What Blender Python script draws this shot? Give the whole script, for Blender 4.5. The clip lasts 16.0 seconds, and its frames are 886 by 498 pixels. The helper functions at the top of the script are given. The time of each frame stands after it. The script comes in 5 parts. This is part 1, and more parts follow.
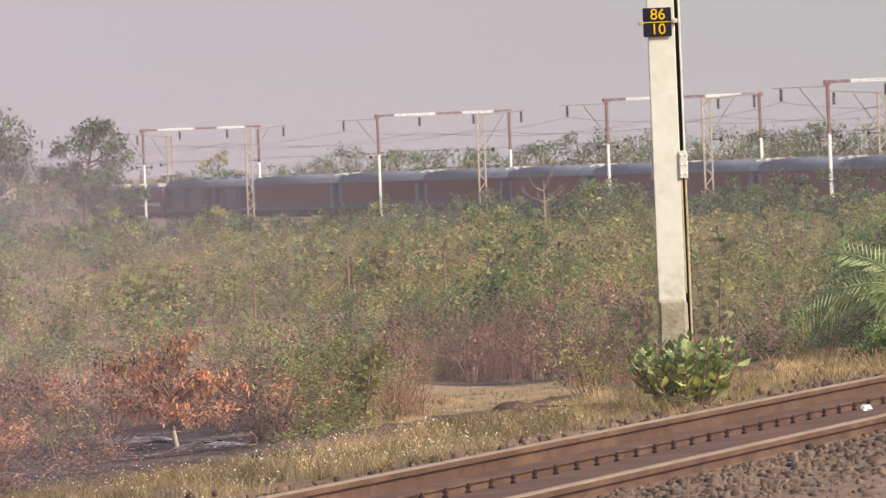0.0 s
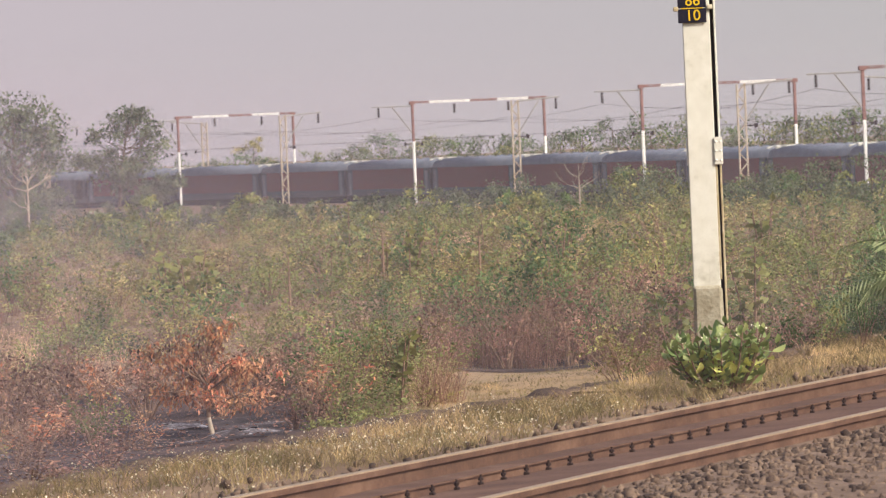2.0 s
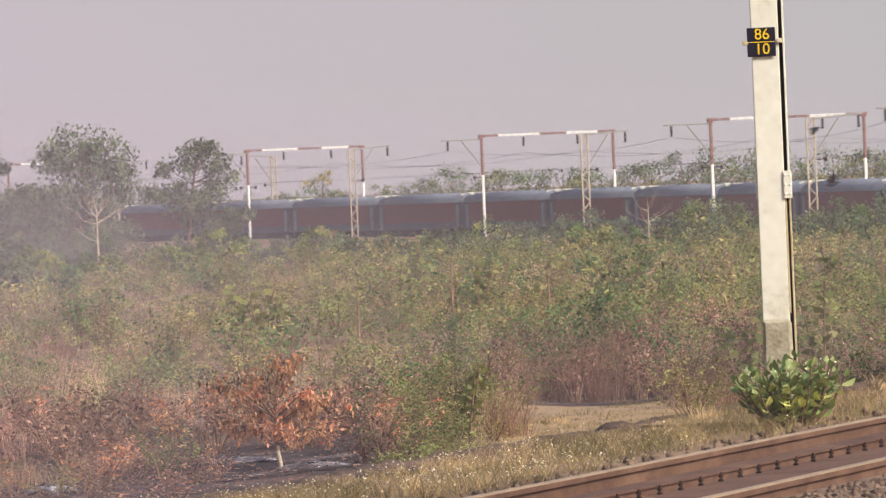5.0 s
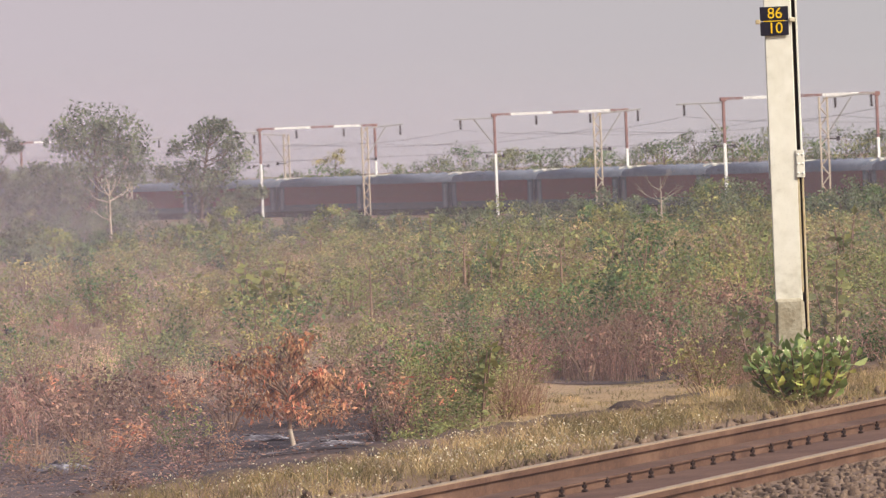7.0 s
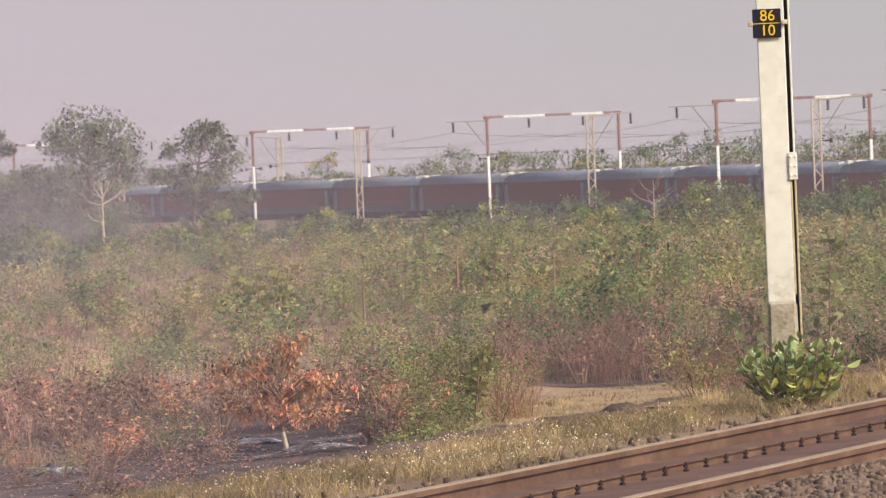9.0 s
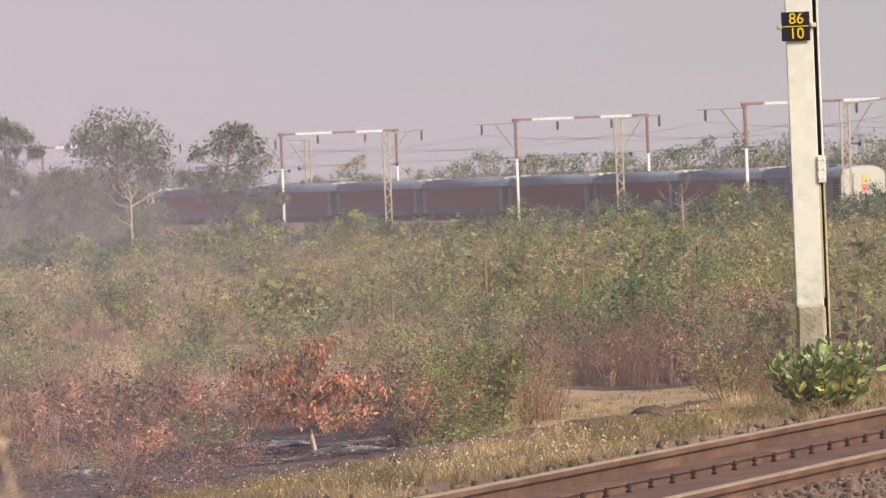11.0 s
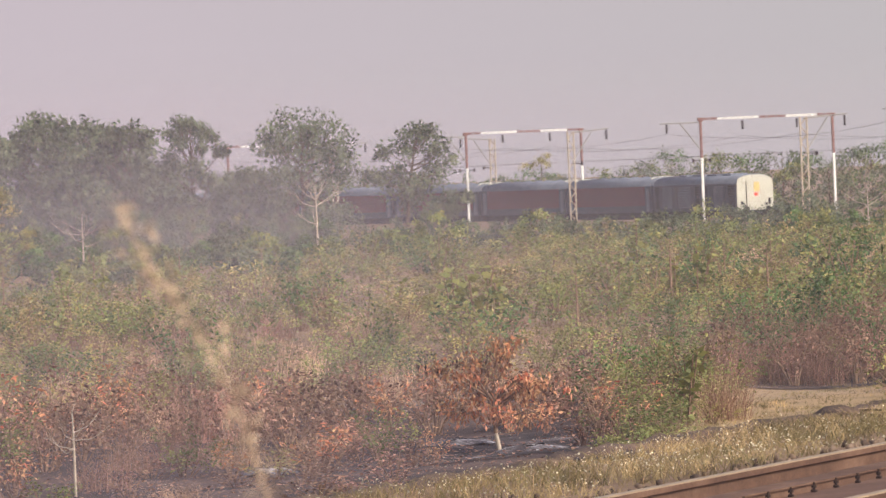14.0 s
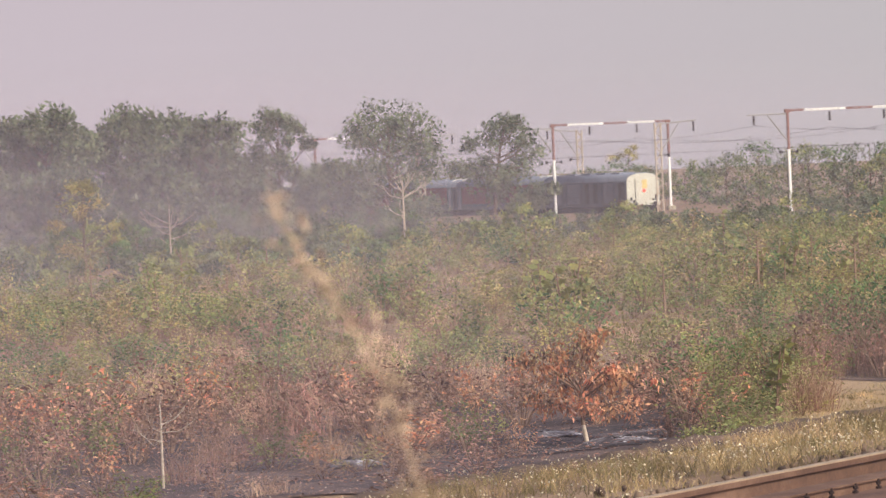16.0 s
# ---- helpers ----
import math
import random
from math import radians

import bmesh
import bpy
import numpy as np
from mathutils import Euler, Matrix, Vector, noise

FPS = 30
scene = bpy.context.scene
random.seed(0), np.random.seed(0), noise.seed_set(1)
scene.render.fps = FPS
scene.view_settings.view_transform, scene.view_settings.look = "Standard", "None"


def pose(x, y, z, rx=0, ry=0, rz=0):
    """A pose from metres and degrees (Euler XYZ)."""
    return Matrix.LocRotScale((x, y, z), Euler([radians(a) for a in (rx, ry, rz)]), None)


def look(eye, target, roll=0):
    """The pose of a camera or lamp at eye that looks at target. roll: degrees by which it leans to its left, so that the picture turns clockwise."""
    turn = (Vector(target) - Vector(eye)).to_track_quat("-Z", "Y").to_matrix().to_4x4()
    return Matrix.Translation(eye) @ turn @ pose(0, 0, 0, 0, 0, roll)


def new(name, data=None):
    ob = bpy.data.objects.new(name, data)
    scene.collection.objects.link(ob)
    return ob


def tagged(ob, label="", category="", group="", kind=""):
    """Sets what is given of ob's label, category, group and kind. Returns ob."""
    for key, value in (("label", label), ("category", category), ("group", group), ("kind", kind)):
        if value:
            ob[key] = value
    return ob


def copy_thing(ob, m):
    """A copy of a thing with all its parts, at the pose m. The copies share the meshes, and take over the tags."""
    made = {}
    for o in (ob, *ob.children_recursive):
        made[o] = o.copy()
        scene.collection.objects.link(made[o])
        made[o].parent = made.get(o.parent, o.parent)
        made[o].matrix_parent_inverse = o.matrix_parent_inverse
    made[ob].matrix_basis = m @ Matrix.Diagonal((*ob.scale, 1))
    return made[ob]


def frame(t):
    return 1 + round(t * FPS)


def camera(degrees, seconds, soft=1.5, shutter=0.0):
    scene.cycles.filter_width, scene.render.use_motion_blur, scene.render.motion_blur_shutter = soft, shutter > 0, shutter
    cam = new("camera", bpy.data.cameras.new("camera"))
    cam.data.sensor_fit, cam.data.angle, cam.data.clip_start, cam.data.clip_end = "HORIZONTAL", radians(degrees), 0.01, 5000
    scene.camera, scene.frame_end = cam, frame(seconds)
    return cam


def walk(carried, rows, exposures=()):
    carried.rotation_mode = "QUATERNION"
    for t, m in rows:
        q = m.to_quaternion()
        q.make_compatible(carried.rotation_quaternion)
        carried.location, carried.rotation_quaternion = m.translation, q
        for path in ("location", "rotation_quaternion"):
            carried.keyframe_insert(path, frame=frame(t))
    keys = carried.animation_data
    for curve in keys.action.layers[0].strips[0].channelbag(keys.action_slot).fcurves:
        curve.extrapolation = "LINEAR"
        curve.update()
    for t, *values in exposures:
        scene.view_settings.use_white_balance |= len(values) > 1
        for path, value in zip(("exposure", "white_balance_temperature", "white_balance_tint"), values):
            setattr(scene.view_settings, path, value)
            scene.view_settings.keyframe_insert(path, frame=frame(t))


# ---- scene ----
# Camera: a long lens on one spot beside the line, panning slowly to the left.
EYE = (0.0, 0.0, 2.25)
ROWS = [  # seconds, yaw, pitch, roll
    (0.0, 0.000, -0.932, 2.40),
    (0.5, -0.107, -1.007, 2.43),
    (1.0, 0.196, -0.963, 2.44),
    (1.5, 0.162, -0.989, 2.43),
    (2.0, 0.357, -1.054, 2.50),
    (2.5, 0.306, -1.006, 2.36),
    (3.0, 0.235, -0.941, 2.33),
    (3.5, 0.272, -0.888, 2.41),
    (4.0, 0.508, -0.688, 2.41),
    (4.5, 0.866, -0.637, 2.42),
    (4.7, 0.966, -0.649, 2.43),
    (6.8, 1.247, -0.877, 2.42),
    (7.0, 1.196, -0.894, 2.36),
    (7.5, 1.094, -0.954, 2.42),
    (8.0, 1.053, -0.974, 2.45),
    (8.5, 1.087, -0.954, 2.44),
    (9.0, 1.121, -0.870, 2.42),
    (11.5, 1.576, -0.819, 2.36),
    (12.0, 1.733, -0.804, 2.38),
    (12.5, 1.965, -0.799, 2.35),
    (13.0, 3.111, -0.725, 2.41),
    (13.5, 2.823, -0.769, 2.36),
    (14.0, 3.309, -0.762, 2.37),
    (14.5, 3.375, -0.828, 2.38),
    (15.0, 3.739, -0.889, 2.43),
    (15.5, 3.978, -0.878, 2.44),
    (16.0, 4.200, -0.808, 2.46),
]
cam = camera(9.06, 16.0, soft=1.35, shutter=0.4)
cam.data.dof.use_dof = True
cam.data.dof.focus_distance = 58.0
cam.data.dof.aperture_fstop = 16.0
walk(cam, [(t, pose(*EYE, 90 + pitch, roll, yaw)) for t, yaw, pitch, roll in ROWS])

# ---- world, sun ----
SUN_TO = Vector((0.66, -0.58, 0.68)).normalized()
world = bpy.data.worlds.new("sky")
scene.world = world
world.use_nodes = True
wn = world.node_tree.nodes
sky = wn.new("ShaderNodeTexSky")
sky.sky_type = "NISHITA"
sky.sun_disc = False
sky.sun_elevation = math.asin(SUN_TO.z)
sky.sun_rotation = math.atan2(SUN_TO.x, SUN_TO.y)
sky.dust_density = 5.0
wn["Background"].inputs[1].default_value = 0.13
world.node_tree.links.new(sky.outputs[0], wn["Background"].inputs[0])
sun = new("sun", bpy.data.lights.new("sun", "SUN"))
sun.data.energy, sun.data.angle, sun.data.color = 3.9, radians(1.0), (0.98, 0.945, 0.87)
sun.matrix_world = look(SUN_TO * 100, (0, 0, 0))
scene.view_settings.exposure = 0.0


# ---- materials ----
def srgb(r, g, b):
    return tuple((c / 255 / 12.92 if c <= 10 else ((c / 255 + 0.055) / 1.055) ** 2.4) for c in (r, g, b)) + (1.0,)


def material(name, stops, rough=0.8, metal=0.0, scale=6.0, bump=0.3, source="noise", detail=6.0, spec=0.3, fine=40.0, mixfine=0.35, translucent=0.0):
    """A procedural surface: a colour ramp over noise at two sizes, or over the random value of each piece."""
    m = bpy.data.materials.new(name)
    m.use_nodes = True
    n, l = m.node_tree.nodes, m.node_tree.links
    b = n["Principled BSDF"]
    b.inputs["Roughness"].default_value, b.inputs["Metallic"].default_value = rough, metal
    b.inputs["Specular IOR Level"].default_value = spec
    tc = n.new("ShaderNodeTexCoord")
    big, small = n.new("ShaderNodeTexNoise"), n.new("ShaderNodeTexNoise")
    big.inputs["Scale"].default_value, small.inputs["Scale"].default_value = scale, fine
    big.inputs["Detail"].default_value = small.inputs["Detail"].default_value = detail
    for t in (big, small):
        l.new(tc.outputs["Object"], t.inputs["Vector"])
    if source == "noise":
        mx = n.new("ShaderNodeMix")
        mx.inputs[0].default_value = mixfine
        l.new(big.outputs["Fac"], mx.inputs[2])
        l.new(small.outputs["Fac"], mx.inputs[3])
        fac = mx.outputs[0]
    elif source == "island":
        g = n.new("ShaderNodeNewGeometry")
        fac = g.outputs["Random Per Island"]
    else:
        g = n.new("ShaderNodeObjectInfo")
        mx = n.new("ShaderNodeMix")
        mx.inputs[0].default_value = 0.5
        l.new(g.outputs["Random"], mx.inputs[2])
        l.new(small.outputs["Fac"], mx.inputs[3])
        fac = mx.outputs[0]
    r = n.new("ShaderNodeValToRGB")
    while len(r.color_ramp.elements) < len(stops):
        r.color_ramp.elements.new(0.5)
    for e, (p, c) in zip(r.color_ramp.elements, stops):
        e.position, e.color = p, srgb(*c)
    l.new(fac, r.inputs[0])
    l.new(r.outputs[0], b.inputs["Base Color"])
    if bump:
        bp = n.new("ShaderNodeBump")
        bp.inputs["Strength"].default_value, bp.inputs["Distance"].default_value = bump, 0.02
        l.new(small.outputs["Fac"], bp.inputs["Height"])
        l.new(bp.outputs[0], b.inputs["Normal"])
    if translucent:
        tr, add = n.new("ShaderNodeBsdfTranslucent"), n.new("ShaderNodeMixShader")
        add.inputs[0].default_value = translucent
        l.new(r.outputs[0], tr.inputs[0])
        l.new(b.outputs[0], add.inputs[1])
        l.new(tr.outputs[0], add.inputs[2])
        l.new(add.outputs[0], n["Material Output"].inputs[0])
    return m


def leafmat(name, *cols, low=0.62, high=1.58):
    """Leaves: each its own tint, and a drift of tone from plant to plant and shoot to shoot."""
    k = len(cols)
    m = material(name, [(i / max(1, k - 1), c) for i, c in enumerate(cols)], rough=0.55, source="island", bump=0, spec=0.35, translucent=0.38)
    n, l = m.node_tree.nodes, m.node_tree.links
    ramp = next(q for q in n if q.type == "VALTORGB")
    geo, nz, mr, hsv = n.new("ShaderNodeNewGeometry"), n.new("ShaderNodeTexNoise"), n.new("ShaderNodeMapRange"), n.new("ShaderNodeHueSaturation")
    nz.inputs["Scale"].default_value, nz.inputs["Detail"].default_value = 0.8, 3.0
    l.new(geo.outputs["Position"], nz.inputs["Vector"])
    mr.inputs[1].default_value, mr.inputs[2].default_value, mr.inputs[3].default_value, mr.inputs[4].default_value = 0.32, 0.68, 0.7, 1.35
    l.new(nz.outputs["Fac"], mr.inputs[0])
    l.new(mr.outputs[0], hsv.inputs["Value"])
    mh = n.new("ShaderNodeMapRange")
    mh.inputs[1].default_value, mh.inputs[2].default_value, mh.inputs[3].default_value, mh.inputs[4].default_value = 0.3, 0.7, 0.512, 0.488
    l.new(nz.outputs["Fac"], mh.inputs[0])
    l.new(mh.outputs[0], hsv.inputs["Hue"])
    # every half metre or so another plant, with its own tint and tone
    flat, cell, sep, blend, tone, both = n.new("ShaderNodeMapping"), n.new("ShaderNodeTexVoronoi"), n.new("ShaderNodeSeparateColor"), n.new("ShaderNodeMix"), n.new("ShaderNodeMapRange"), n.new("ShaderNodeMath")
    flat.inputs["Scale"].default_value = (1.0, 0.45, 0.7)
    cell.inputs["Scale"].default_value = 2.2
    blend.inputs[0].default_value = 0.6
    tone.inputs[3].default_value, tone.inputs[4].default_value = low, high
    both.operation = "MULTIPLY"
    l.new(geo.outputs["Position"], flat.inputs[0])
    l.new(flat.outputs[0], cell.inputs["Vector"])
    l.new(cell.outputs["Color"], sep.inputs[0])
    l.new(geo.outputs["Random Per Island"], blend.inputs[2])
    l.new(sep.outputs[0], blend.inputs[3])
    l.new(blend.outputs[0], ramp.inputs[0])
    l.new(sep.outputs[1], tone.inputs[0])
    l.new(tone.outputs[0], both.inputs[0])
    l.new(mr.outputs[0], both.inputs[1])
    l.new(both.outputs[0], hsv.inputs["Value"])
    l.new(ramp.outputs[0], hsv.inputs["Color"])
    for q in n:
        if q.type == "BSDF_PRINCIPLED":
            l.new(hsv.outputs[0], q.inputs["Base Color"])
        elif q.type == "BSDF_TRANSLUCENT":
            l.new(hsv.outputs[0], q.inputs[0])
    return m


def glow(name, col, strength):
    m = bpy.data.materials.new(name)
    m.use_nodes = True
    b = m.node_tree.nodes["Principled BSDF"]
    b.inputs["Base Color"].default_value = b.inputs["Emission Color"].default_value = srgb(*col)
    b.inputs["Emission Strength"].default_value = strength
    return m


M = {}
M["earth"] = material("dry_earth", [(0.3, (96, 74, 58)), (0.5, (132, 106, 84)), (0.7, (158, 132, 104))], 0.95, scale=0.35, fine=6, bump=0.6)
M["path"] = material("bare_path_earth", [(0.3, (122, 106, 78)), (0.5, (164, 136, 106)), (0.7, (138, 122, 84))], 0.95, scale=1.2, fine=14, bump=0.3)
M["scorch"] = material("scorched_earth", [(0.3, (32, 26, 27)), (0.48, (62, 49, 47)), (0.62, (100, 80, 72)), (0.75, (158, 150, 150))], 0.95, scale=1.3, fine=12, bump=0.5)
M["ledge"] = material("brown_ledge_earth", [(0.3, (58, 46, 40)), (0.5, (98, 78, 66)), (0.7, (132, 108, 90))], 0.95, scale=2.5, fine=20, bump=0.7)
M["char"] = material("charred_earth", [(0.34, (26, 22, 23)), (0.48, (52, 44, 45)), (0.58, (84, 72, 72)), (0.7, (176, 170, 172))], 0.95, scale=2.2, fine=22, bump=0.7)
M["ash"] = material("grey_ash", [(0.42, (58, 50, 52)), (0.53, (112, 106, 110)), (0.66, (206, 202, 206))], 0.95, scale=4, fine=30, bump=0.6)
M["stone"] = material("ballast_stone", [(0.0, (62, 50, 43)), (0.5, (98, 80, 67)), (1.0, (130, 109, 92))], 0.85, source="island", bump=0.3, spec=0.2)
M["gravel"] = material("ballast_bed", [(0.3, (88, 70, 58)), (0.5, (122, 100, 84)), (0.7, (148, 124, 106))], 0.9, scale=3, fine=25, bump=0.8)
M["rail"] = material("rusty_rail_side", [(0.3, (78, 56, 45)), (0.5, (102, 75, 60)), (0.7, (126, 97, 79))], 0.75, scale=3, fine=40, bump=0.15)
M["trackdirt"] = material("brown_packed_track_dirt", [(0.3, (80, 57, 47)), (0.5, (104, 76, 63)), (0.7, (124, 94, 78))], 0.9, scale=1.6, fine=18, bump=0.35)
M["railtop"] = material("worn_rail_head", [(0.3, (152, 126, 100)), (0.7, (186, 160, 130))], 0.42, 0.3, scale=4, fine=60, bump=0.05)
M["sleeper"] = material("stained_concrete_sleeper", [(0.0, (104, 76, 58)), (0.5, (136, 102, 78)), (1.0, (156, 122, 96))], 0.9, source="object", fine=30, bump=0.3)
M["clip"] = material("dark_spring_clip", [(0.3, (34, 24, 20)), (0.7, (70, 50, 40))], 0.7, 0.3)
M["cream"] = material("cream_painted_mast", [(0.30, (178, 170, 150)), (0.45, (216, 211, 196)), (0.7, (232, 228, 216))], 0.6, scale=1.5, fine=9, bump=0.1, mixfine=0.5)
M["rust"] = material("rust_streaked_steel", [(0.3, (124, 92, 56)), (0.48, (184, 164, 126)), (0.7, (214, 204, 178))], 0.75, scale=2.5, fine=18, bump=0.2)
M["muff"] = material("weathered_concrete_footing", [(0.3, (110, 98, 74)), (0.5, (158, 148, 126)), (0.7, (186, 178, 158))], 0.9, scale=4, fine=30, bump=0.5)
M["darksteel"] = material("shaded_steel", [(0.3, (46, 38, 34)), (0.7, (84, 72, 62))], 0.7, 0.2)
M["navy"] = material("dark_enamel_plate", [(0.3, (24, 22, 34)), (0.6, (36, 32, 46)), (0.8, (92, 72, 44))], 0.4, scale=8, fine=30, bump=0.05)
M["yellow"] = material("yellow_enamel", [(0.3, (222, 176, 20)), (0.7, (244, 206, 48))], 0.4, scale=10, bump=0.03)
M["fadedyellow"] = material("faded_yellow_paint", [(0.3, (206, 180, 110)), (0.7, (222, 200, 140))], 0.5, scale=6, bump=0.03)
M["white"] = material("white_banded_paint", [(0.3, (226, 222, 216)), (0.7, (246, 244, 240))], 0.4, scale=3, bump=0.05)
M["red"] = material("oxide_red_paint", [(0.3, (118, 82, 78)), (0.7, (148, 112, 106))], 0.6, scale=3, bump=0.05)
M["galv"] = material("galvanised_steel", [(0.3, (150, 146, 142)), (0.7, (190, 186, 180))], 0.5, 0.4, scale=3, bump=0.05)
M["rustlattice"] = material("galvanised_rusting_lattice", [(0.3, (166, 136, 98)), (0.5, (196, 180, 158)), (0.7, (214, 206, 196))], 0.6, 0.2, scale=0.8, bump=0.05)
M["insul"] = material("brown_porcelain", [(0.3, (40, 32, 34)), (0.7, (66, 52, 52))], 0.3, bump=0)
M["wire"] = material("contact_wire", [(0.3, (70, 62, 62)), (0.7, (92, 84, 82))], 0.6, 0.3, bump=0)
M["coachred"] = material("coach_red_paint", [(0.3, (90, 10, 32)), (0.7, (110, 16, 42))], 0.4, scale=1.2, fine=6, bump=0.02)
M["coachgrey"] = material("coach_grey_paint", [(0.3, (50, 56, 70)), (0.7, (70, 76, 90))], 0.45, scale=1.2, fine=6, bump=0.02)
M["roof"] = material("dusty_coach_roof", [(0.3, (96, 102, 114)), (0.7, (128, 134, 146))], 0.6, scale=0.9, fine=5, bump=0.05)
M["endwhite"] = material("off_white_coach_end", [(0.3, (186, 184, 168)), (0.7, (206, 204, 190))], 0.5, scale=1.0, fine=6, bump=0.02)
M["glass"] = material("tinted_window", [(0.3, (84, 10, 30)), (0.7, (104, 16, 40))], 0.4, spec=0.3, bump=0)
M["under"] = material("grimy_underframe", [(0.3, (30, 28, 30)), (0.7, (56, 52, 52))], 0.85, bump=0.1)
M["tail"] = glow("lit_tail_lamp", (255, 60, 50), 3.0)
M["bird"] = material("black_feathers", [(0.3, (14, 13, 15)), (0.7, (34, 32, 36))], 0.6, bump=0)
M["bark"] = material("grey_brown_bark", [(0.3, (70, 56, 46)), (0.7, (122, 104, 88))], 0.9, scale=5, bump=0.5)
M["deadwood"] = material("bleached_deadwood", [(0.3, (150, 132, 116)), (0.7, (200, 186, 168))], 0.85, scale=5, bump=0.3)
M["twig"] = material("thin_dry_twig", [(0.3, (104, 80, 66)), (0.7, (156, 128, 108))], 0.9, scale=5, bump=0.1)
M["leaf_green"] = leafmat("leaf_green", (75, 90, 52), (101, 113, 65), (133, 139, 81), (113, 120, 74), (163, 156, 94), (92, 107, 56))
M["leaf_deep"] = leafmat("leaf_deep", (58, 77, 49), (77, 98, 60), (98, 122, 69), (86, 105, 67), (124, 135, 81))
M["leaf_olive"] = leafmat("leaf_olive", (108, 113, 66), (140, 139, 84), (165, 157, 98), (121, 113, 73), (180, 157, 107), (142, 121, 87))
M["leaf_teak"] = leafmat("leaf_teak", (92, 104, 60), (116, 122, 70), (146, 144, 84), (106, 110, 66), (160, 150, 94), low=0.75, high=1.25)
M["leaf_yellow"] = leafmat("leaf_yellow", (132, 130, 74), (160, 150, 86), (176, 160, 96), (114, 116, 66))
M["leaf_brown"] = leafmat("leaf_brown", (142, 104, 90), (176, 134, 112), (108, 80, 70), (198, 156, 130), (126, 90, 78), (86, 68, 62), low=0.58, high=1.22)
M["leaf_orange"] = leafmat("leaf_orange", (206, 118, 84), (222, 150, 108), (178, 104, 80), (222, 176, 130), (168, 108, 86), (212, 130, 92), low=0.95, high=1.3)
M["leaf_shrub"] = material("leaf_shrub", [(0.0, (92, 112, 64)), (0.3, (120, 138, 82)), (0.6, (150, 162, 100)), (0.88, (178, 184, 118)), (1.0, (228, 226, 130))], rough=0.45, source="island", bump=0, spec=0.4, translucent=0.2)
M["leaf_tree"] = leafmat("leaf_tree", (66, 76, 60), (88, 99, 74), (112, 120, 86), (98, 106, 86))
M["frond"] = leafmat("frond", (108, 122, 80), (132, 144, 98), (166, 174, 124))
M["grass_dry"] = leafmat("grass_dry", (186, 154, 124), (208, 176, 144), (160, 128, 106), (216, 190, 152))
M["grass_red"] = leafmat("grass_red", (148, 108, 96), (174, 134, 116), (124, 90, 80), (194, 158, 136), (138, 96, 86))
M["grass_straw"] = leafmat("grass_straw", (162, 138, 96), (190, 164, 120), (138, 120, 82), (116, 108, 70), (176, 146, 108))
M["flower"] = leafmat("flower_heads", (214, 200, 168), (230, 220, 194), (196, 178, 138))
M["stalk"] = material("dry_grass_stalk", [(0.3, (172, 148, 124)), (0.7, (200, 174, 148))], 0.9, bump=0)
M["marker"] = material("faded_orange_board", [(0.3, (188, 92, 66)), (0.7, (212, 120, 88))], 0.6, scale=4, bump=0.03)
M["paper"] = material("crumpled_white_paper", [(0.3, (230, 228, 226)), (0.7, (250, 250, 250))], 0.6, bump=0.1)


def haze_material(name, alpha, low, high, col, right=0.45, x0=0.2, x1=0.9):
    """Haze and smoke painted on a sheet: mostly clear, tinted like lit air, thicker towards the left and the ground."""
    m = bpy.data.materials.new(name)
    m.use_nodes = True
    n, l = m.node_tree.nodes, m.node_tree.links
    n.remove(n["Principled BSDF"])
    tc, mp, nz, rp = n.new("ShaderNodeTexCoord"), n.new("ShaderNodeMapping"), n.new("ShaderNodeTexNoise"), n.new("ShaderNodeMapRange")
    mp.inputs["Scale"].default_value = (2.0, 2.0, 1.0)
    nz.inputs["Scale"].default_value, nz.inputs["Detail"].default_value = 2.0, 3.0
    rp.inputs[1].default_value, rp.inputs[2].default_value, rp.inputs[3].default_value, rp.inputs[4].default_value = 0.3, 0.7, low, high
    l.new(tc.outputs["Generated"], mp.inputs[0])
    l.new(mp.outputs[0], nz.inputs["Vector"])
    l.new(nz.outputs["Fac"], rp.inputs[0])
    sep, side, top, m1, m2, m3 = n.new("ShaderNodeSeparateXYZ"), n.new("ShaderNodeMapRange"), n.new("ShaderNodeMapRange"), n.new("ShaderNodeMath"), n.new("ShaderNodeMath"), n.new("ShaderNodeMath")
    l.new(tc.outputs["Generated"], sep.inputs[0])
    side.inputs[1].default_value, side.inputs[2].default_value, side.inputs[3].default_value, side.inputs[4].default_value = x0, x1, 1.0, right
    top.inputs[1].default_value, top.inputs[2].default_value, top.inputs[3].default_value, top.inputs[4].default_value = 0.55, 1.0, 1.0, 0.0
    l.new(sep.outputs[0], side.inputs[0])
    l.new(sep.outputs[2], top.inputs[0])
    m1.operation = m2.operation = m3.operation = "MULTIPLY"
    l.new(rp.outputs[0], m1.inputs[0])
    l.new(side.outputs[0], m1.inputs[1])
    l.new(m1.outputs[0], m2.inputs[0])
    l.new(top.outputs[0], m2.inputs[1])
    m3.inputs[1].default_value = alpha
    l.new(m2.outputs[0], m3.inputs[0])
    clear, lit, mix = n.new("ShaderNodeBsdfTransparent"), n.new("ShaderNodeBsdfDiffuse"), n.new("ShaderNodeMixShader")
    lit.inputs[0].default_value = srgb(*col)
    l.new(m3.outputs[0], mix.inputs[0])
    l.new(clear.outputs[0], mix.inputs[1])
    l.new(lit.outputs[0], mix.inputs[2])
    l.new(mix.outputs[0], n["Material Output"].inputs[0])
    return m


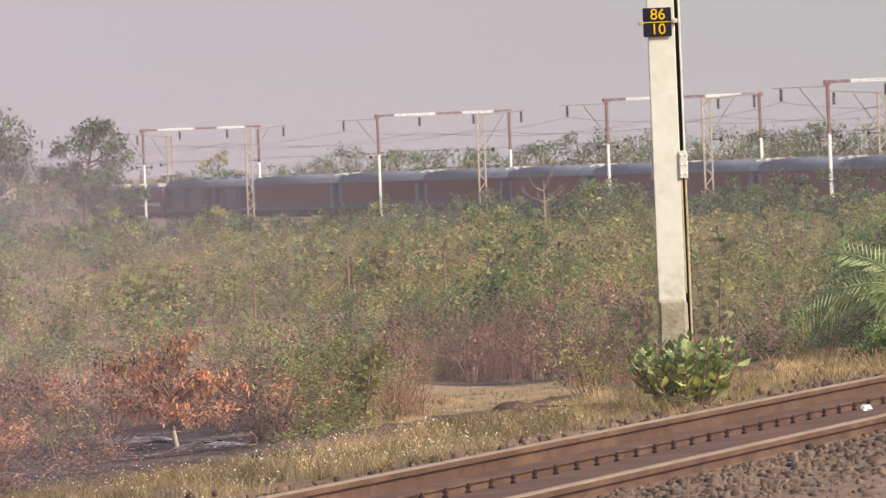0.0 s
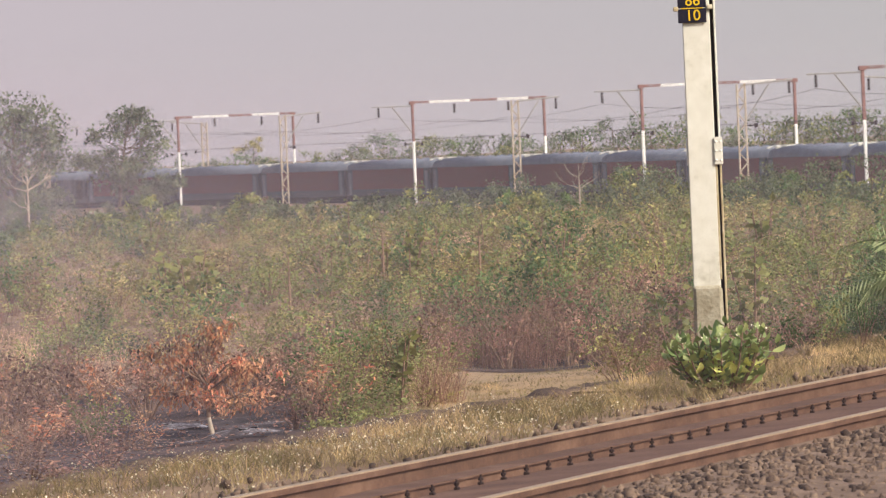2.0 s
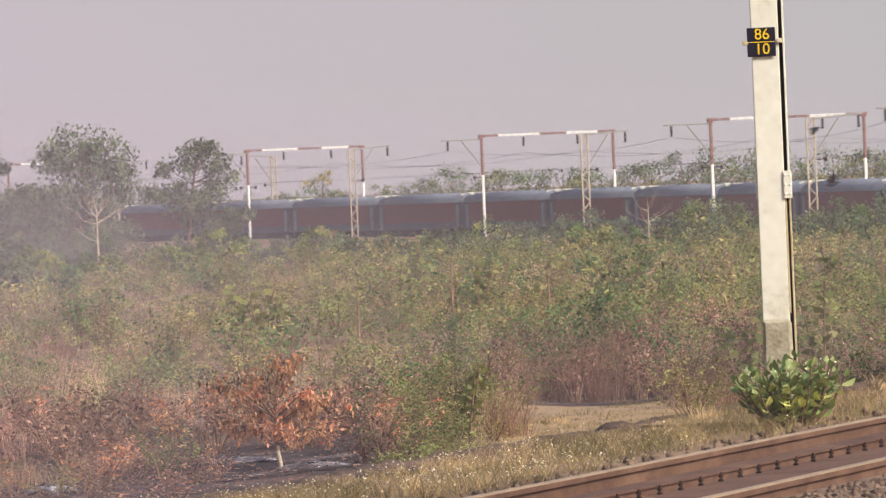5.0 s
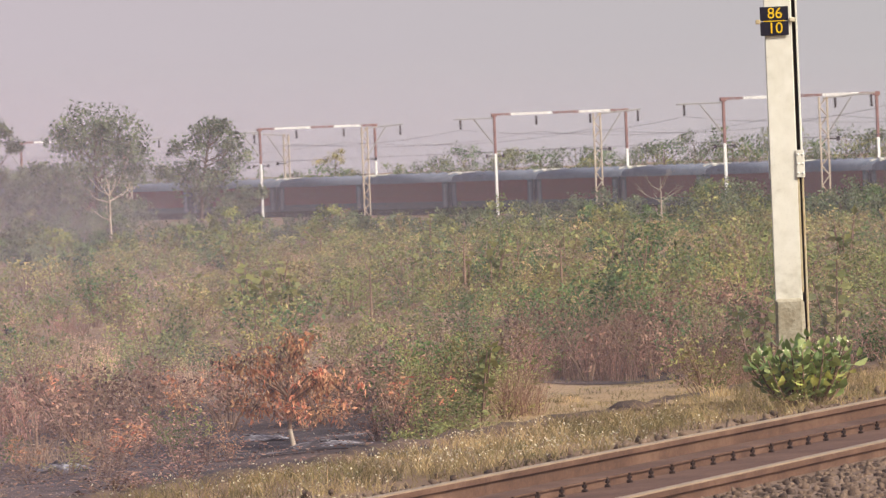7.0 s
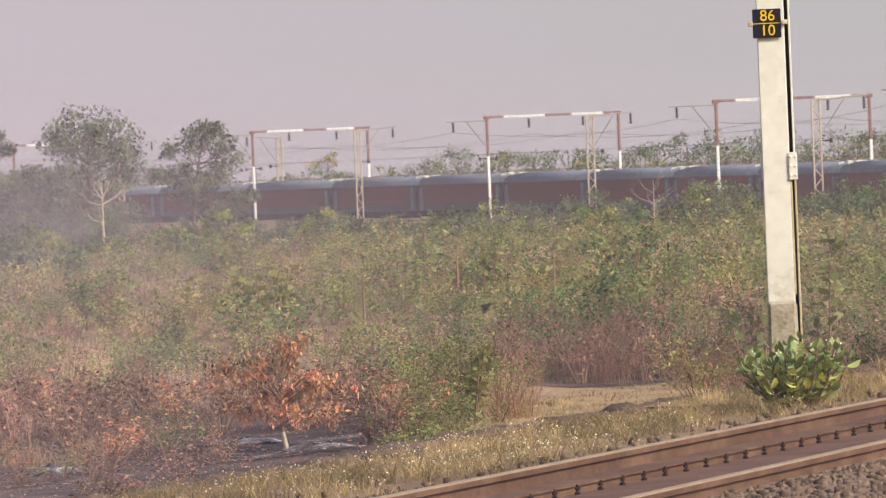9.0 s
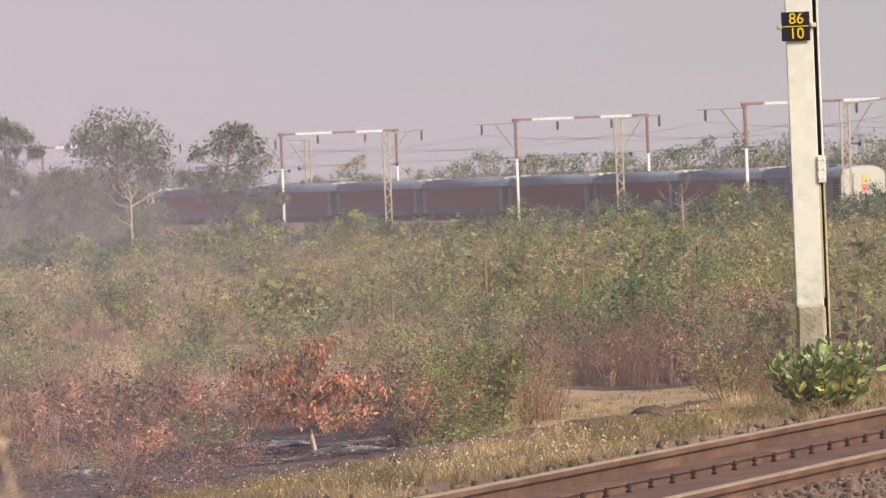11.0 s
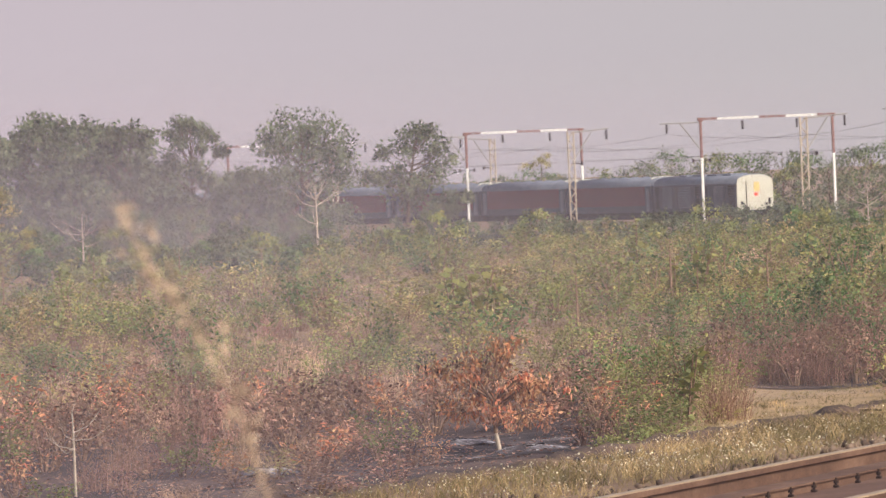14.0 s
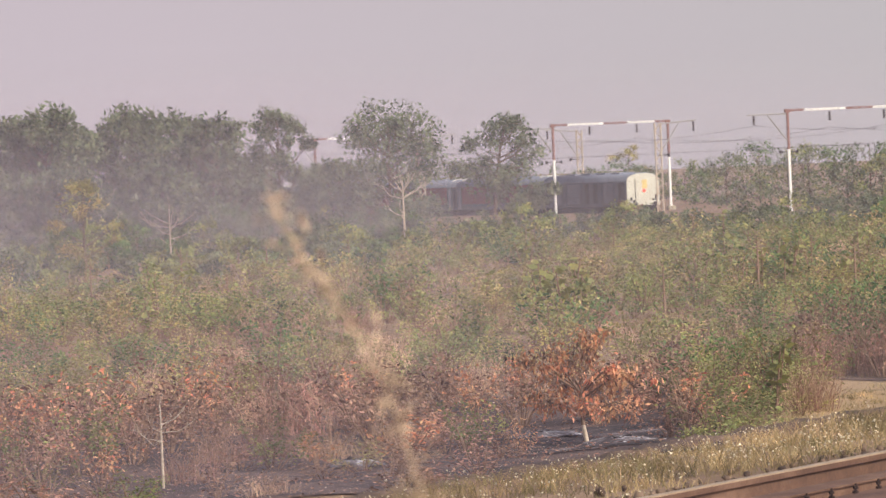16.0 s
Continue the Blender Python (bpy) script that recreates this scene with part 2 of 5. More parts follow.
# ---- mesh helpers ----
def fastmesh(name, V, F, mats=(), mi=None, smooth=False):
    """A mesh from arrays of corners and of faces with 3 or 4 corners each."""
    V, F = np.asarray(V, float), np.asarray(F, int)
    me = bpy.data.meshes.new(name)
    me.vertices.add(len(V))
    me.vertices.foreach_set("co", V.ravel())
    k = F.shape[1]
    me.loops.add(F.size)
    me.loops.foreach_set("vertex_index", F.ravel())
    me.polygons.add(len(F))
    me.polygons.foreach_set("loop_start", np.arange(0, F.size, k))
    me.polygons.foreach_set("loop_total", np.full(len(F), k))
    for m in mats:
        me.materials.append(m)
    if mi is not None:
        me.polygons.foreach_set("material_index", np.asarray(mi, int))
    if smooth:
        me.polygons.foreach_set("use_smooth", np.ones(len(F), bool))
    me.update(calc_edges=True)
    return me


def part(name, bm, mat, parent=None, label="", smooth=False):
    """Links a bmesh, or a mesh, as one object under a thing or a part."""
    if isinstance(bm, bpy.types.Mesh):
        me = bm
    else:
        bmesh.ops.recalc_face_normals(bm, faces=bm.faces)
        me = bpy.data.meshes.new(name)
        bm.to_mesh(me)
        bm.free()
        if smooth:
            for p in me.polygons:
                p.use_smooth = True
    if mat is not None and not me.materials:
        me.materials.append(mat)
    ob = new(name, me)
    if parent is not None:
        ob.parent = parent
    if label:
        tagged(ob, label)
    return ob


def empty(name, m, label, category, group="", kind=""):
    ob = new(name)
    ob.matrix_basis = m
    return tagged(ob, label, category, group, kind)


def box(bm, cx, cy, cz, sx, sy, sz, bevel=0.0, m=None):
    g = bmesh.ops.create_cube(bm, size=1.0)
    vs = g["verts"]
    bmesh.ops.scale(bm, vec=(sx, sy, sz), verts=vs)
    if bevel:
        es = list({e for v in vs for e in v.link_edges})
        r = bmesh.ops.bevel(bm, geom=es, offset=bevel, segments=1, affect="EDGES", profile=0.5)
        vs = list({v for v in r["verts"]} | {v for v in vs if v.is_valid})
        vs = list({w for v in vs for f in v.link_faces for w in f.verts})
    bmesh.ops.translate(bm, vec=(cx, cy, cz), verts=vs)
    if m is not None:
        bmesh.ops.transform(bm, matrix=m, verts=vs)
    return vs


def bar(bm, p, q, r, n=6, r2=None):
    """A round bar from p to q, tapering from r to r2."""
    p, q = Vector(p), Vector(q)
    d = q - p
    m = Matrix.Translation((p + q) / 2) @ d.to_track_quat("Z", "Y").to_matrix().to_4x4()
    bmesh.ops.create_cone(bm, cap_ends=True, segments=n, radius1=r, radius2=r if r2 is None else r2, depth=d.length, matrix=m)


def extrude_profile(prof, length):
    """A profile in the plane across, closed, drawn along y."""
    bm = bmesh.new()
    a = [bm.verts.new((x, 0, z)) for x, z in prof]
    b = [bm.verts.new((x, length, z)) for x, z in prof]
    k = len(prof)
    for i in range(k):
        bm.faces.new((a[i], a[(i + 1) % k], b[(i + 1) % k], b[i]))
    bm.faces.new(a)
    bm.faces.new(list(reversed(b)))
    return bm


def tube_arrays(p, q, r, r2, n=5):
    """Corners and faces of a tapered limb from p to q."""
    p, q = np.array(p, float), np.array(q, float)
    d = (q - p) / (np.linalg.norm(q - p) + 1e-9)
    u = np.cross(d, (0.3, 0.9, 0.1))
    u /= np.linalg.norm(u)
    w = np.cross(d, u)
    a = np.arange(n) * 2 * math.pi / n
    ring = np.outer(np.cos(a), u) + np.outer(np.sin(a), w)
    V = np.vstack([p + ring * r, q + ring * r2])
    F = [(i, (i + 1) % n, n + (i + 1) % n, n + i) for i in range(n)]
    return V, np.array(F)


def leaves(rng, P, size, droop=0.3, narrow=0.45, facing=None):
    """Folded diamond leaves at the places P: four corners, two triangles each, as quads bent along the midrib."""
    n = len(P)
    d = rng.normal(size=(n, 3))
    d[:, 2] -= droop
    if facing is not None:
        d += facing
    d /= np.linalg.norm(d, axis=1)[:, None]
    u = np.cross(d, rng.normal(size=(n, 3)))
    u /= np.linalg.norm(u, axis=1)[:, None] + 1e-9
    s = size * rng.uniform(0.6, 1.3, n)[:, None]
    nn = np.cross(d, u)
    b, t = P, P + d * s
    mid = P + d * s * 0.45
    l_, r_ = mid + u * s * narrow * 0.5 + nn * s * 0.08, mid - u * s * narrow * 0.5 + nn * s * 0.08
    V = np.stack([b, l_, t, r_], 1).reshape(-1, 3)
    F = np.arange(n * 4).reshape(n, 4)
    return V, F


def blades(rng, n, height, spread, lean=0.35, width=0.012):
    """A tuft of tapering grass blades, each bent once."""
    a = rng.uniform(0, 2 * math.pi, n)
    r = spread * np.sqrt(rng.uniform(0, 1, n))
    b = np.stack([np.cos(a) * r, np.sin(a) * r, np.zeros(n)], 1)
    h = height * rng.uniform(0.45, 1.1, n)
    ln = rng.normal(size=(n, 2)) * lean * h[:, None]
    mid = b + np.column_stack([ln * 0.35, h * 0.6])
    tip = b + np.column_stack([ln, h])
    wa = rng.uniform(0, math.pi, n)
    w = np.stack([np.cos(wa), np.sin(wa), np.zeros(n)], 1) * width
    V = np.stack([b - w, b + w, mid + w * 0.8, mid - w * 0.8, tip + w * 0.15, tip - w * 0.15], 1).reshape(-1, 3)
    i = np.arange(n)[:, None] * 6
    F = np.vstack([i + np.array([[0, 1, 2, 3]]), i + np.array([[3, 2, 4, 5]])])
    return V, F


def merge(parts):
    """Joins (V, F) pairs into one."""
    Vs, Fs, k = [], [], 0
    for V, F in parts:
        Vs.append(V)
        Fs.append(F + k)
        k += len(V)
    return np.vstack(Vs), np.vstack(Fs)


def ball(rng, n, rx, ry, rz, shell=0.5):
    d = rng.normal(size=(n, 3))
    d /= np.linalg.norm(d, axis=1)[:, None]
    r = shell + (1 - shell) * rng.uniform(0, 1, n) ** 0.6
    return d * r[:, None] * np.array([rx, ry, rz])


# ---- the lie of the land ----
def polar(bearing, dist):
    b = radians(bearing)
    return dist * math.sin(b), dist * math.cos(b)


TRACK_C, TRACK_A = (1.26, 38.0), 19.4   # near track: a point of its centre line, heading right of the view
AX, AY = math.sin(radians(TRACK_A)), math.cos(radians(TRACK_A))


def track_uv(x, y):
    """Along and across the near track; across grows away from the camera."""
    dx, dy = x - TRACK_C[0], y - TRACK_C[1]
    return dx * AX + dy * AY, -dx * AY + dy * AX


def track_xy(u, v):
    return TRACK_C[0] + u * AX - v * AY, TRACK_C[1] + u * AY + v * AX


def smooth(a, b, x):
    t = np.clip((x - a) / (b - a), 0, 1)
    return t * t * (3 - 2 * t)


def ground_z(x, y):
    """Height of the ground: the line's shoulder, a step down, and a field that falls gently to the far railway."""
    x, y = np.asarray(x, float), np.asarray(y, float)
    u = (x - TRACK_C[0]) * AX + (y - TRACK_C[1]) * AY
    v = -(x - TRACK_C[0]) * AY + (y - TRACK_C[1]) * AX
    d = np.hypot(x, y)
    z = 0.02 - 0.17 * smooth(1.6, 5.4, v)
    z = z - 0.27 * smooth(5.55, 5.95, v)
    z = z - 2.0 * smooth(0, 1, np.clip((d - 60) / 300, 0, 1) * 0.5) * 2 * (v > 5)
    z = z + 0.45 * smooth(-3.2, -7.5, v) * 1.0
    wob = 0.06 * np.sin(x * 0.9 + 1.3) * np.sin(y * 0.37) + 0.03 * np.sin(x * 2.3) * np.sin(y * 1.1 + 0.5)
    return z + wob * smooth(5.9, 9, v)


FAR_S0 = (-5.4, 472.0)


def far_heading(s):
    return radians(19.1 + (5.2 / 62) * max(-170.0, min(260.0, s)))


FAR = {}
x, y = FAR_S0
for i in range(0, 640):
    FAR[i] = (x, y)
    h = far_heading(i + 0.5)
    x, y = x - math.sin(h), y + math.cos(h)
x, y = FAR_S0
for i in range(0, -901, -1):
    FAR[i] = (x, y)
    h = far_heading(i - 0.5)
    x, y = x + math.sin(h), y - math.cos(h)


def far_at(s, off=0.0):
    """A point of the far line at chainage s (growing away to the left), off metres behind the front posts, and its heading."""
    i = math.floor(s)
    a, b = FAR[i], FAR[i + 1]
    k = s - i
    h = far_heading(s)
    return a[0] + (b[0] - a[0]) * k + math.cos(h) * off, a[1] + (b[1] - a[1]) * k + math.sin(h) * off, h


RAIL_Z, FAR_RAIL_Z, PORTAL_Z = 0.25, -2.78, -2.45

# ---- ground ----
def build_ground():
    ds = np.concatenate([np.linspace(1, 28, 10), np.linspace(30, 75, 110), np.geomspace(76.5, 700, 90), [900, 1300, 2000, 3400]])
    bs = np.radians(np.concatenate([np.linspace(-180, -14, 22), np.linspace(-11, 7, 120), np.linspace(10, 180, 22)]))
    D, B = np.meshgrid(ds, bs, indexing="ij")
    X, Y = D * np.sin(B), D * np.cos(B)
    Z = ground_z(X, Y)
    V = np.stack([X, Y, Z], -1).reshape(-1, 3)
    nb = len(bs)
    i, j = np.meshgrid(np.arange(len(ds) - 1), np.arange(nb - 1), indexing="ij")
    a = (i * nb + j).ravel()
    F = np.stack([a, a + 1, a + nb + 1, a + nb], 1)
    hub = len(V)
    V = np.vstack([V, [[0, 0, ground_z(0, 0)]]])
    me = fastmesh("ground", V, F[:, ::-1], [M["earth"]], smooth=True)
    bm = bmesh.new()
    bm.from_mesh(me)
    bm.verts.ensure_lookup_table()
    for k in range(nb - 1):
        bm.faces.new((bm.verts[hub], bm.verts[k + 1], bm.verts[k]))
    bmesh.ops.recalc_face_normals(bm, faces=bm.faces)
    bm.to_mesh(me)
    bm.free()
    tagged(new("ground", me), "dry brown earth falling gently towards a far railway", "ground", kind="structure")


def ground_patch(name, bearings, dists, edge, mat, label, lift, seed):
    """A patch of other soil laid on the ground, with a ragged outline."""
    rng = np.random.default_rng(seed)
    nu, nv = 60, 40
    U, W = np.meshgrid(np.linspace(-1, 1, nu), np.linspace(-1, 1, nv), indexing="ij")
    ph = rng.uniform(0, 6, 8)
    ang = np.arctan2(W, U)
    rag = 1 + edge * (np.sin(3 * ang + ph[0]) + 0.7 * np.sin(7 * ang + ph[1]) + 0.5 * np.sin(13 * ang + ph[2])) / 2.2
    B = np.radians(sum(bearings) / 2 + U * rag * (bearings[1] - bearings[0]) / 2)
    D = sum(dists) / 2 + W * rag * (dists[1] - dists[0]) / 2
    X, Y = D * np.sin(B), D * np.cos(B)
    Z = ground_z(X, Y) + lift
    i, j = np.meshgrid(np.arange(nu - 1), np.arange(nv - 1), indexing="ij")
    a = (i * nv + j).ravel()
    me = fastmesh(name, np.stack([X, Y, Z], -1).reshape(-1, 3), np.stack([a, a + nv, a + nv + 1, a + 1], 1), [mat], smooth=True)
    return tagged(new(name, me), label, "ground", kind="structure")


build_ground()
ground_patch("scorched_ground", (-9.6, -1.4), (46, 64), 0.06, M["scorch"], "scorched dark soil with grey ash after a grass fire", 0.012, 4)
ground_patch("charred_ground", (-3.75, -2.1), (52.2, 57.3), 0.10, M["char"], "charred black soil under a scorched sapling", 0.022, 12)
ground_patch("bare_path", (-0.9, 1.7), (52.5, 67), 0.08, M["path"], "bare trodden earth between dry shrubs", 0.02, 8)

ground_patch("scorched_strip", (-0.5, 2.1), (65.8, 70), 0.10, M["scorch"], "dark burnt strip behind the bare path", 0.03, 9)

# ---- near track ----
U0, U1 = -30.0, 120.0
TRACK_M = Matrix.Translation((*TRACK_C, 0)) @ Matrix.Rotation(-radians(TRACK_A), 4, "Z")
near_track = empty("railway_track", TRACK_M, "broad gauge railway track with rusty rails on stone ballast", "railway track", kind="structure")
HEAD = [(-0.036, 0.240), (-0.030, 0.250), (0.030, 0.250), (0.036, 0.240)]
SECTION = [(-0.036, 0.242), (-0.034, 0.207), (-0.010, 0.197), (-0.009, 0.118), (-0.075, 0.092), (-0.075, 0.080), (0.075, 0.080), (0.075, 0.092), (0.009, 0.118), (0.010, 0.197), (0.034, 0.207), (0.036, 0.242)]
for side in (-0.874, 0.874):
    rail = part("rail", extrude_profile([(x - side, z) for x, z in SECTION], U1 - U0), M["rail"], near_track)
    rail.location = (0, U0, 0)
    band = part("rail_head", extrude_profile([(x - side, z + 0.0015) for x, z in HEAD], U1 - U0), M["railtop"], rail, "worn bright running surface")
bed = [(-4.2, -0.02), (-2.2, 0.10), (-1.35, 0.14), (-0.95, 0.15), (0.95, 0.065), (1.35, 0.075), (1.75, 0.05), (2.5, -0.06), (2.5, -0.3), (-4.2, -0.3)]
# across is minus x in the track's own space
ob = part("ballast_bed", extrude_profile([(-v, z) for v, z in bed], U1 - U0), M["gravel"], near_track)
ob.location = (0, U0, 0)


# invented strip fills the brown band by the rail; its lip makes a dark line
added_band = part("guard_rail", extrude_profile([(-0.74, 0.06), (-0.74, 0.145), (-0.72, 0.15), (-0.50, 0.150), (-0.485, 0.148), (-0.485, 0.136), (-0.502, 0.131), (-0.50, 0.06)], U1 - U0), M["rail"], near_track, "flat rust-brown strip added beside the running rail")
added_band.location = (0, U0, 0)


floor_strip = part("dirt_strip", extrude_profile([(-0.484, 0.088), (0.0, 0.110), (0.62, 0.138), (0.80, 0.146), (0.80, 0.06), (-0.484, 0.06)], U1 - U0), M["trackdirt"], near_track, "brown packed dirt between the rails")
floor_strip.location = (0, U0, 0)


def sleeper_mesh():
    bm = bmesh.new()
    box(bm, 0, 0, 0, 2.75, 0.25, 0.2, 0.03)
    bmesh.ops.recalc_face_normals(bm, faces=bm.faces)
    me = bpy.data.meshes.new("sleeper")
    bm.to_mesh(me)
    bm.free()
    me.materials.append(M["sleeper"])
    return me


def clip_mesh():
    bm = bmesh.new()
    bar(bm, (0, 0, 0.0), (0, 0, 0.088), 0.008, 6)
    bar(bm, (0, 0, 0.05), (0, 0, 0.068), 0.018, 6)
    box(bm, 0, 0, 0.03, 0.035, 0.04, 0.024, 0.006)
    bmesh.ops.recalc_face_normals(bm, faces=bm.faces)
    me = bpy.data.meshes.new("rail_clip")
    bm.to_mesh(me)
    bm.free()
    me.materials.append(M["clip"])
    return me


sm, cm = sleeper_mesh(), clip_mesh()
rng = np.random.default_rng(5)
for i in range(98):
    u = -10 + i * 0.45
    s = part("sleeper", sm, None, near_track)
    s.matrix_basis = pose(0, u, -0.025, 0, 0, rng.uniform(-1, 1))
    for v, zc in ((0.43, 0.068), (0.974, 0.085)):
        c = part("rail_clip", cm, None, near_track)
        c.matrix_basis = pose(-v, u, zc, rng.uniform(-8, 8), 0, 0 if v < 0 else 180)


def stones(name, n, ulim, vfun, zfun, size, seed):
    """Loose angular stones, joined."""
    rng = np.random.default_rng(seed)
    t = (1 + 5 ** 0.5) / 2
    IV = np.array([(-1, t, 0), (1, t, 0), (-1, -t, 0), (1, -t, 0), (0, -1, t), (0, 1, t), (0, -1, -t), (0, 1, -t), (t, 0, -1), (t, 0, 1), (-t, 0, -1), (-t, 0, 1)]) / 1.9
    IF = np.array([(0, 11, 5), (0, 5, 1), (0, 1, 7), (0, 7, 10), (0, 10, 11), (1, 5, 9), (5, 11, 4), (11, 10, 2), (10, 7, 6), (7, 1, 8), (3, 9, 4), (3, 4, 2), (3, 2, 6), (3, 6, 8), (3, 8, 9), (4, 9, 5), (2, 4, 11), (6, 2, 10), (8, 6, 7), (9, 8, 1)])
    u = rng.uniform(*ulim, n)
    v = vfun(rng, n)
    s = size * rng.uniform(0.5, 1.35, n)
    V = IV[None] * rng.uniform(0.45, 1.35, (n, 12, 1)) * rng.uniform(0.45, 1.2, (n, 1, 3)) * s[:, None, None]
    C = np.stack([-v, u, zfun(v) + s * 0.15], 1)
    V = (V + C[:, None]).reshape(-1, 3)
    F = (np.arange(n)[:, None, None] * 12 + IF[None]).reshape(-1, 3)
    ob = new(name, fastmesh(name, V, F, [M["stone"]]))
    ob.matrix_basis = TRACK_M
    return ob


def bed_z(v):
    xs, zs = [p[0] for p in bed[:8]], [p[1] for p in bed[:8]]
    return np.interp(v, xs, zs)


tagged(stones("ballast_stones", 5600, (-9, 16), lambda r, n: -0.985 - np.abs(r.normal(size=n)) * 0.9, lambda v: bed_z(v) - 0.006, 0.03, 1), "angular grey-brown ballast stones beside the rail", "ballast", kind="stuff")
tagged(stones("ballast_stones", 2100, (-9, 30), lambda r, n: 1.5 + np.abs(r.normal(size=n)) * 0.55, lambda v: 0.055 - 0.02 * v, 0.035, 2), "angular grey-brown ballast stones on the far shoulder", "ballast", kind="stuff")

# earth and stone ledge along the edge of the shoulder
def build_ledge():
    rng = np.random.default_rng(9)
    n = 130
    us = np.linspace(-12, 26, n)
    prof = [(5.35, -0.02), (5.38, 0.03), (5.55, 0.045), (5.72, 0.03), (5.80, -0.05), (5.8, -0.35), (5.35, -0.3)]
    V = []
    for k, u in enumerate(us):
        w = 0.05 * math.sin(u * 1.7) + 0.03 * math.sin(u * 4.1)
        h = 0.5 + 0.5 * math.sin(u * 0.8 + 1) * math.sin(u * 0.23)
        for v, z in prof:
            X, Y = track_xy(u, v + w)
            V.append((X, Y, -0.15 + z * (0.55 + 0.6 * h if z > 0 else 1) + rng.normal() * 0.02))
    m = len(prof)
    F = [(k * m + i, k * m + (i + 1) % m, (k + 1) * m + (i + 1) % m, (k + 1) * m + i) for k in range(n - 1) for i in range(m)]
    me = fastmesh("earth_ledge", V, F, [M["ledge"]], smooth=True)
    tagged(new("earth_ledge", me), "low dark earth ledge edging the railway shoulder", "kerb", kind="structure")


build_ledge()


# ---- overhead mast beside the near track ----
def build_mast():
    x, y = polar(2.29, 51.0)
    z0 = float(ground_z(x, y))
    mast = empty("overhead_line_mast", Matrix.Translation((x, y, 0)) @ Matrix.Rotation(radians(-4), 4, "Z"), "cream-painted steel overhead line mast with a kilometre plate", "mast")
    H = 8.6
    bm = bmesh.new()
    box(bm, -0.003, 0, (H + 0.3) / 2, 0.249, 0.14, H - 0.3, 0.008)
    part("column", bm, M["cream"], mast)
    bm = bmesh.new()
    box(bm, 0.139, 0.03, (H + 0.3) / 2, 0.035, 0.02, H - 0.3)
    # shade of the recess is put into the web's dark colour
    part("web", bm, M["darksteel"], mast, "recessed web of the mast, its shade painted dark")
    bm = bmesh.new()
    box(bm, 0.164, -0.01, 2.0 + (H - 2.0) / 2 + 0.05, 0.016, 0.13, H - 2.1, 0.003)
    part("flange", bm, M["cream"], mast, "narrow cream flange")
    bm = bmesh.new()
    box(bm, 0.164, -0.01, 1.17, 0.016, 0.13, 1.72, 0.003)
    box(bm, 0.127, -0.062, 1.47, 0.02, 0.012, 1.08, 0.002)
    part("rusty_flange", bm, M["rust"], mast, "rust-streaked lower flange")
    for hz in (2.10, 4.6, 7.1):
        bm = bmesh.new()
        box(bm, 0.152, -0.084, hz, 0.075, 0.014, 0.25, 0.003)
        pl = part("batten_plate", bm, M["cream"], mast)
        for dx in (-0.022, 0.022):
            for dz in (-0.085, 0, 0.085):
                bm = bmesh.new()
                bmesh.ops.create_uvsphere(bm, u_segments=8, v_segments=5, radius=0.011, matrix=Matrix.Translation((0.152 + dx, -0.092, hz + dz)))
                part("rivet", bm, M["white"], pl)
        bm = bmesh.new()
        box(bm, -0.133, 0.0, hz, 0.012, 0.1, 0.25, 0.003)
        part("side_batten", bm, M["white"], mast)
    bm = bmesh.new()
    box(bm, 0.002, 0.0, 0.4, 0.285, 0.24, 0.96, 0.03)
    for v in bm.verts:
        if v.co.z > 0.5:
            v.co.x *= 0.93
            v.co.y *= 0.9
            v.co.z += 0.02 * math.sin(v.co.x * 30)
    part("footing", bm, M["muff"], mast, "stained concrete footing")
    # kilometre plate
    for k, (zc, word) in enumerate(((3.47, "86"), (3.335, "10"))):
        bm = bmesh.new()
        box(bm, -0.034, -0.094, zc, 0.258, 0.012, 0.128, 0.004)
        pl = part("number_plate", bm, M["navy"], mast, "dark enamel plate with yellow digits")
        cu = bpy.data.curves.new("digits", "FONT")
        cu.body, cu.size, cu.align_x, cu.align_y, cu.extrude, cu.offset = word, 0.14, "CENTER", "CENTER", 0.002, 0.0
        tmp = new("digits_curve", cu)
        me = bpy.data.meshes.new_from_object(tmp.evaluated_get(bpy.context.evaluated_depsgraph_get()))
        bpy.data.objects.remove(tmp)
        me.materials.clear()
        me.materials.append(M["yellow"])
        d = part("digits", me, None, pl, "yellow digits " + word)
        d.matrix_basis = pose(-0.026, -0.1025, zc, 90, 0, 0)
    bm = bmesh.new()
    box(bm, -0.034, -0.102, 3.403, 0.20, 0.006, 0.008)
    part("divider", bm, M["yellow"], mast)
    for cx, cz in ((-0.180, 3.40), (0.128, 3.41)):
        bm = bmesh.new()
        box(bm, cx, -0.087, cz, 0.05, 0.03, 0.042, 0.006)
        part("clamp", bm, M["rust"], mast, "rusty clamp")


build_mast()


# ---- far railway: bed, rails, portals, wires ----
def ribbon(name, prof, s0, s1, step, mat):
    """A profile of (off, z) swept along the far line."""
    V, F = [], []
    ss = np.arange(s0, s1, step)
    m = len(prof)
    for s in ss:
        for off, z in prof:
            X, Y, _ = far_at(s, off)
            V.append((X, Y, z))
    for k in range(len(ss) - 1):
        for i in range(m - 1):
            F.append((k * m + i, k * m + i + 1, (k + 1) * m + i + 1, (k + 1) * m + i))
    return fastmesh(name, V, F, [mat])


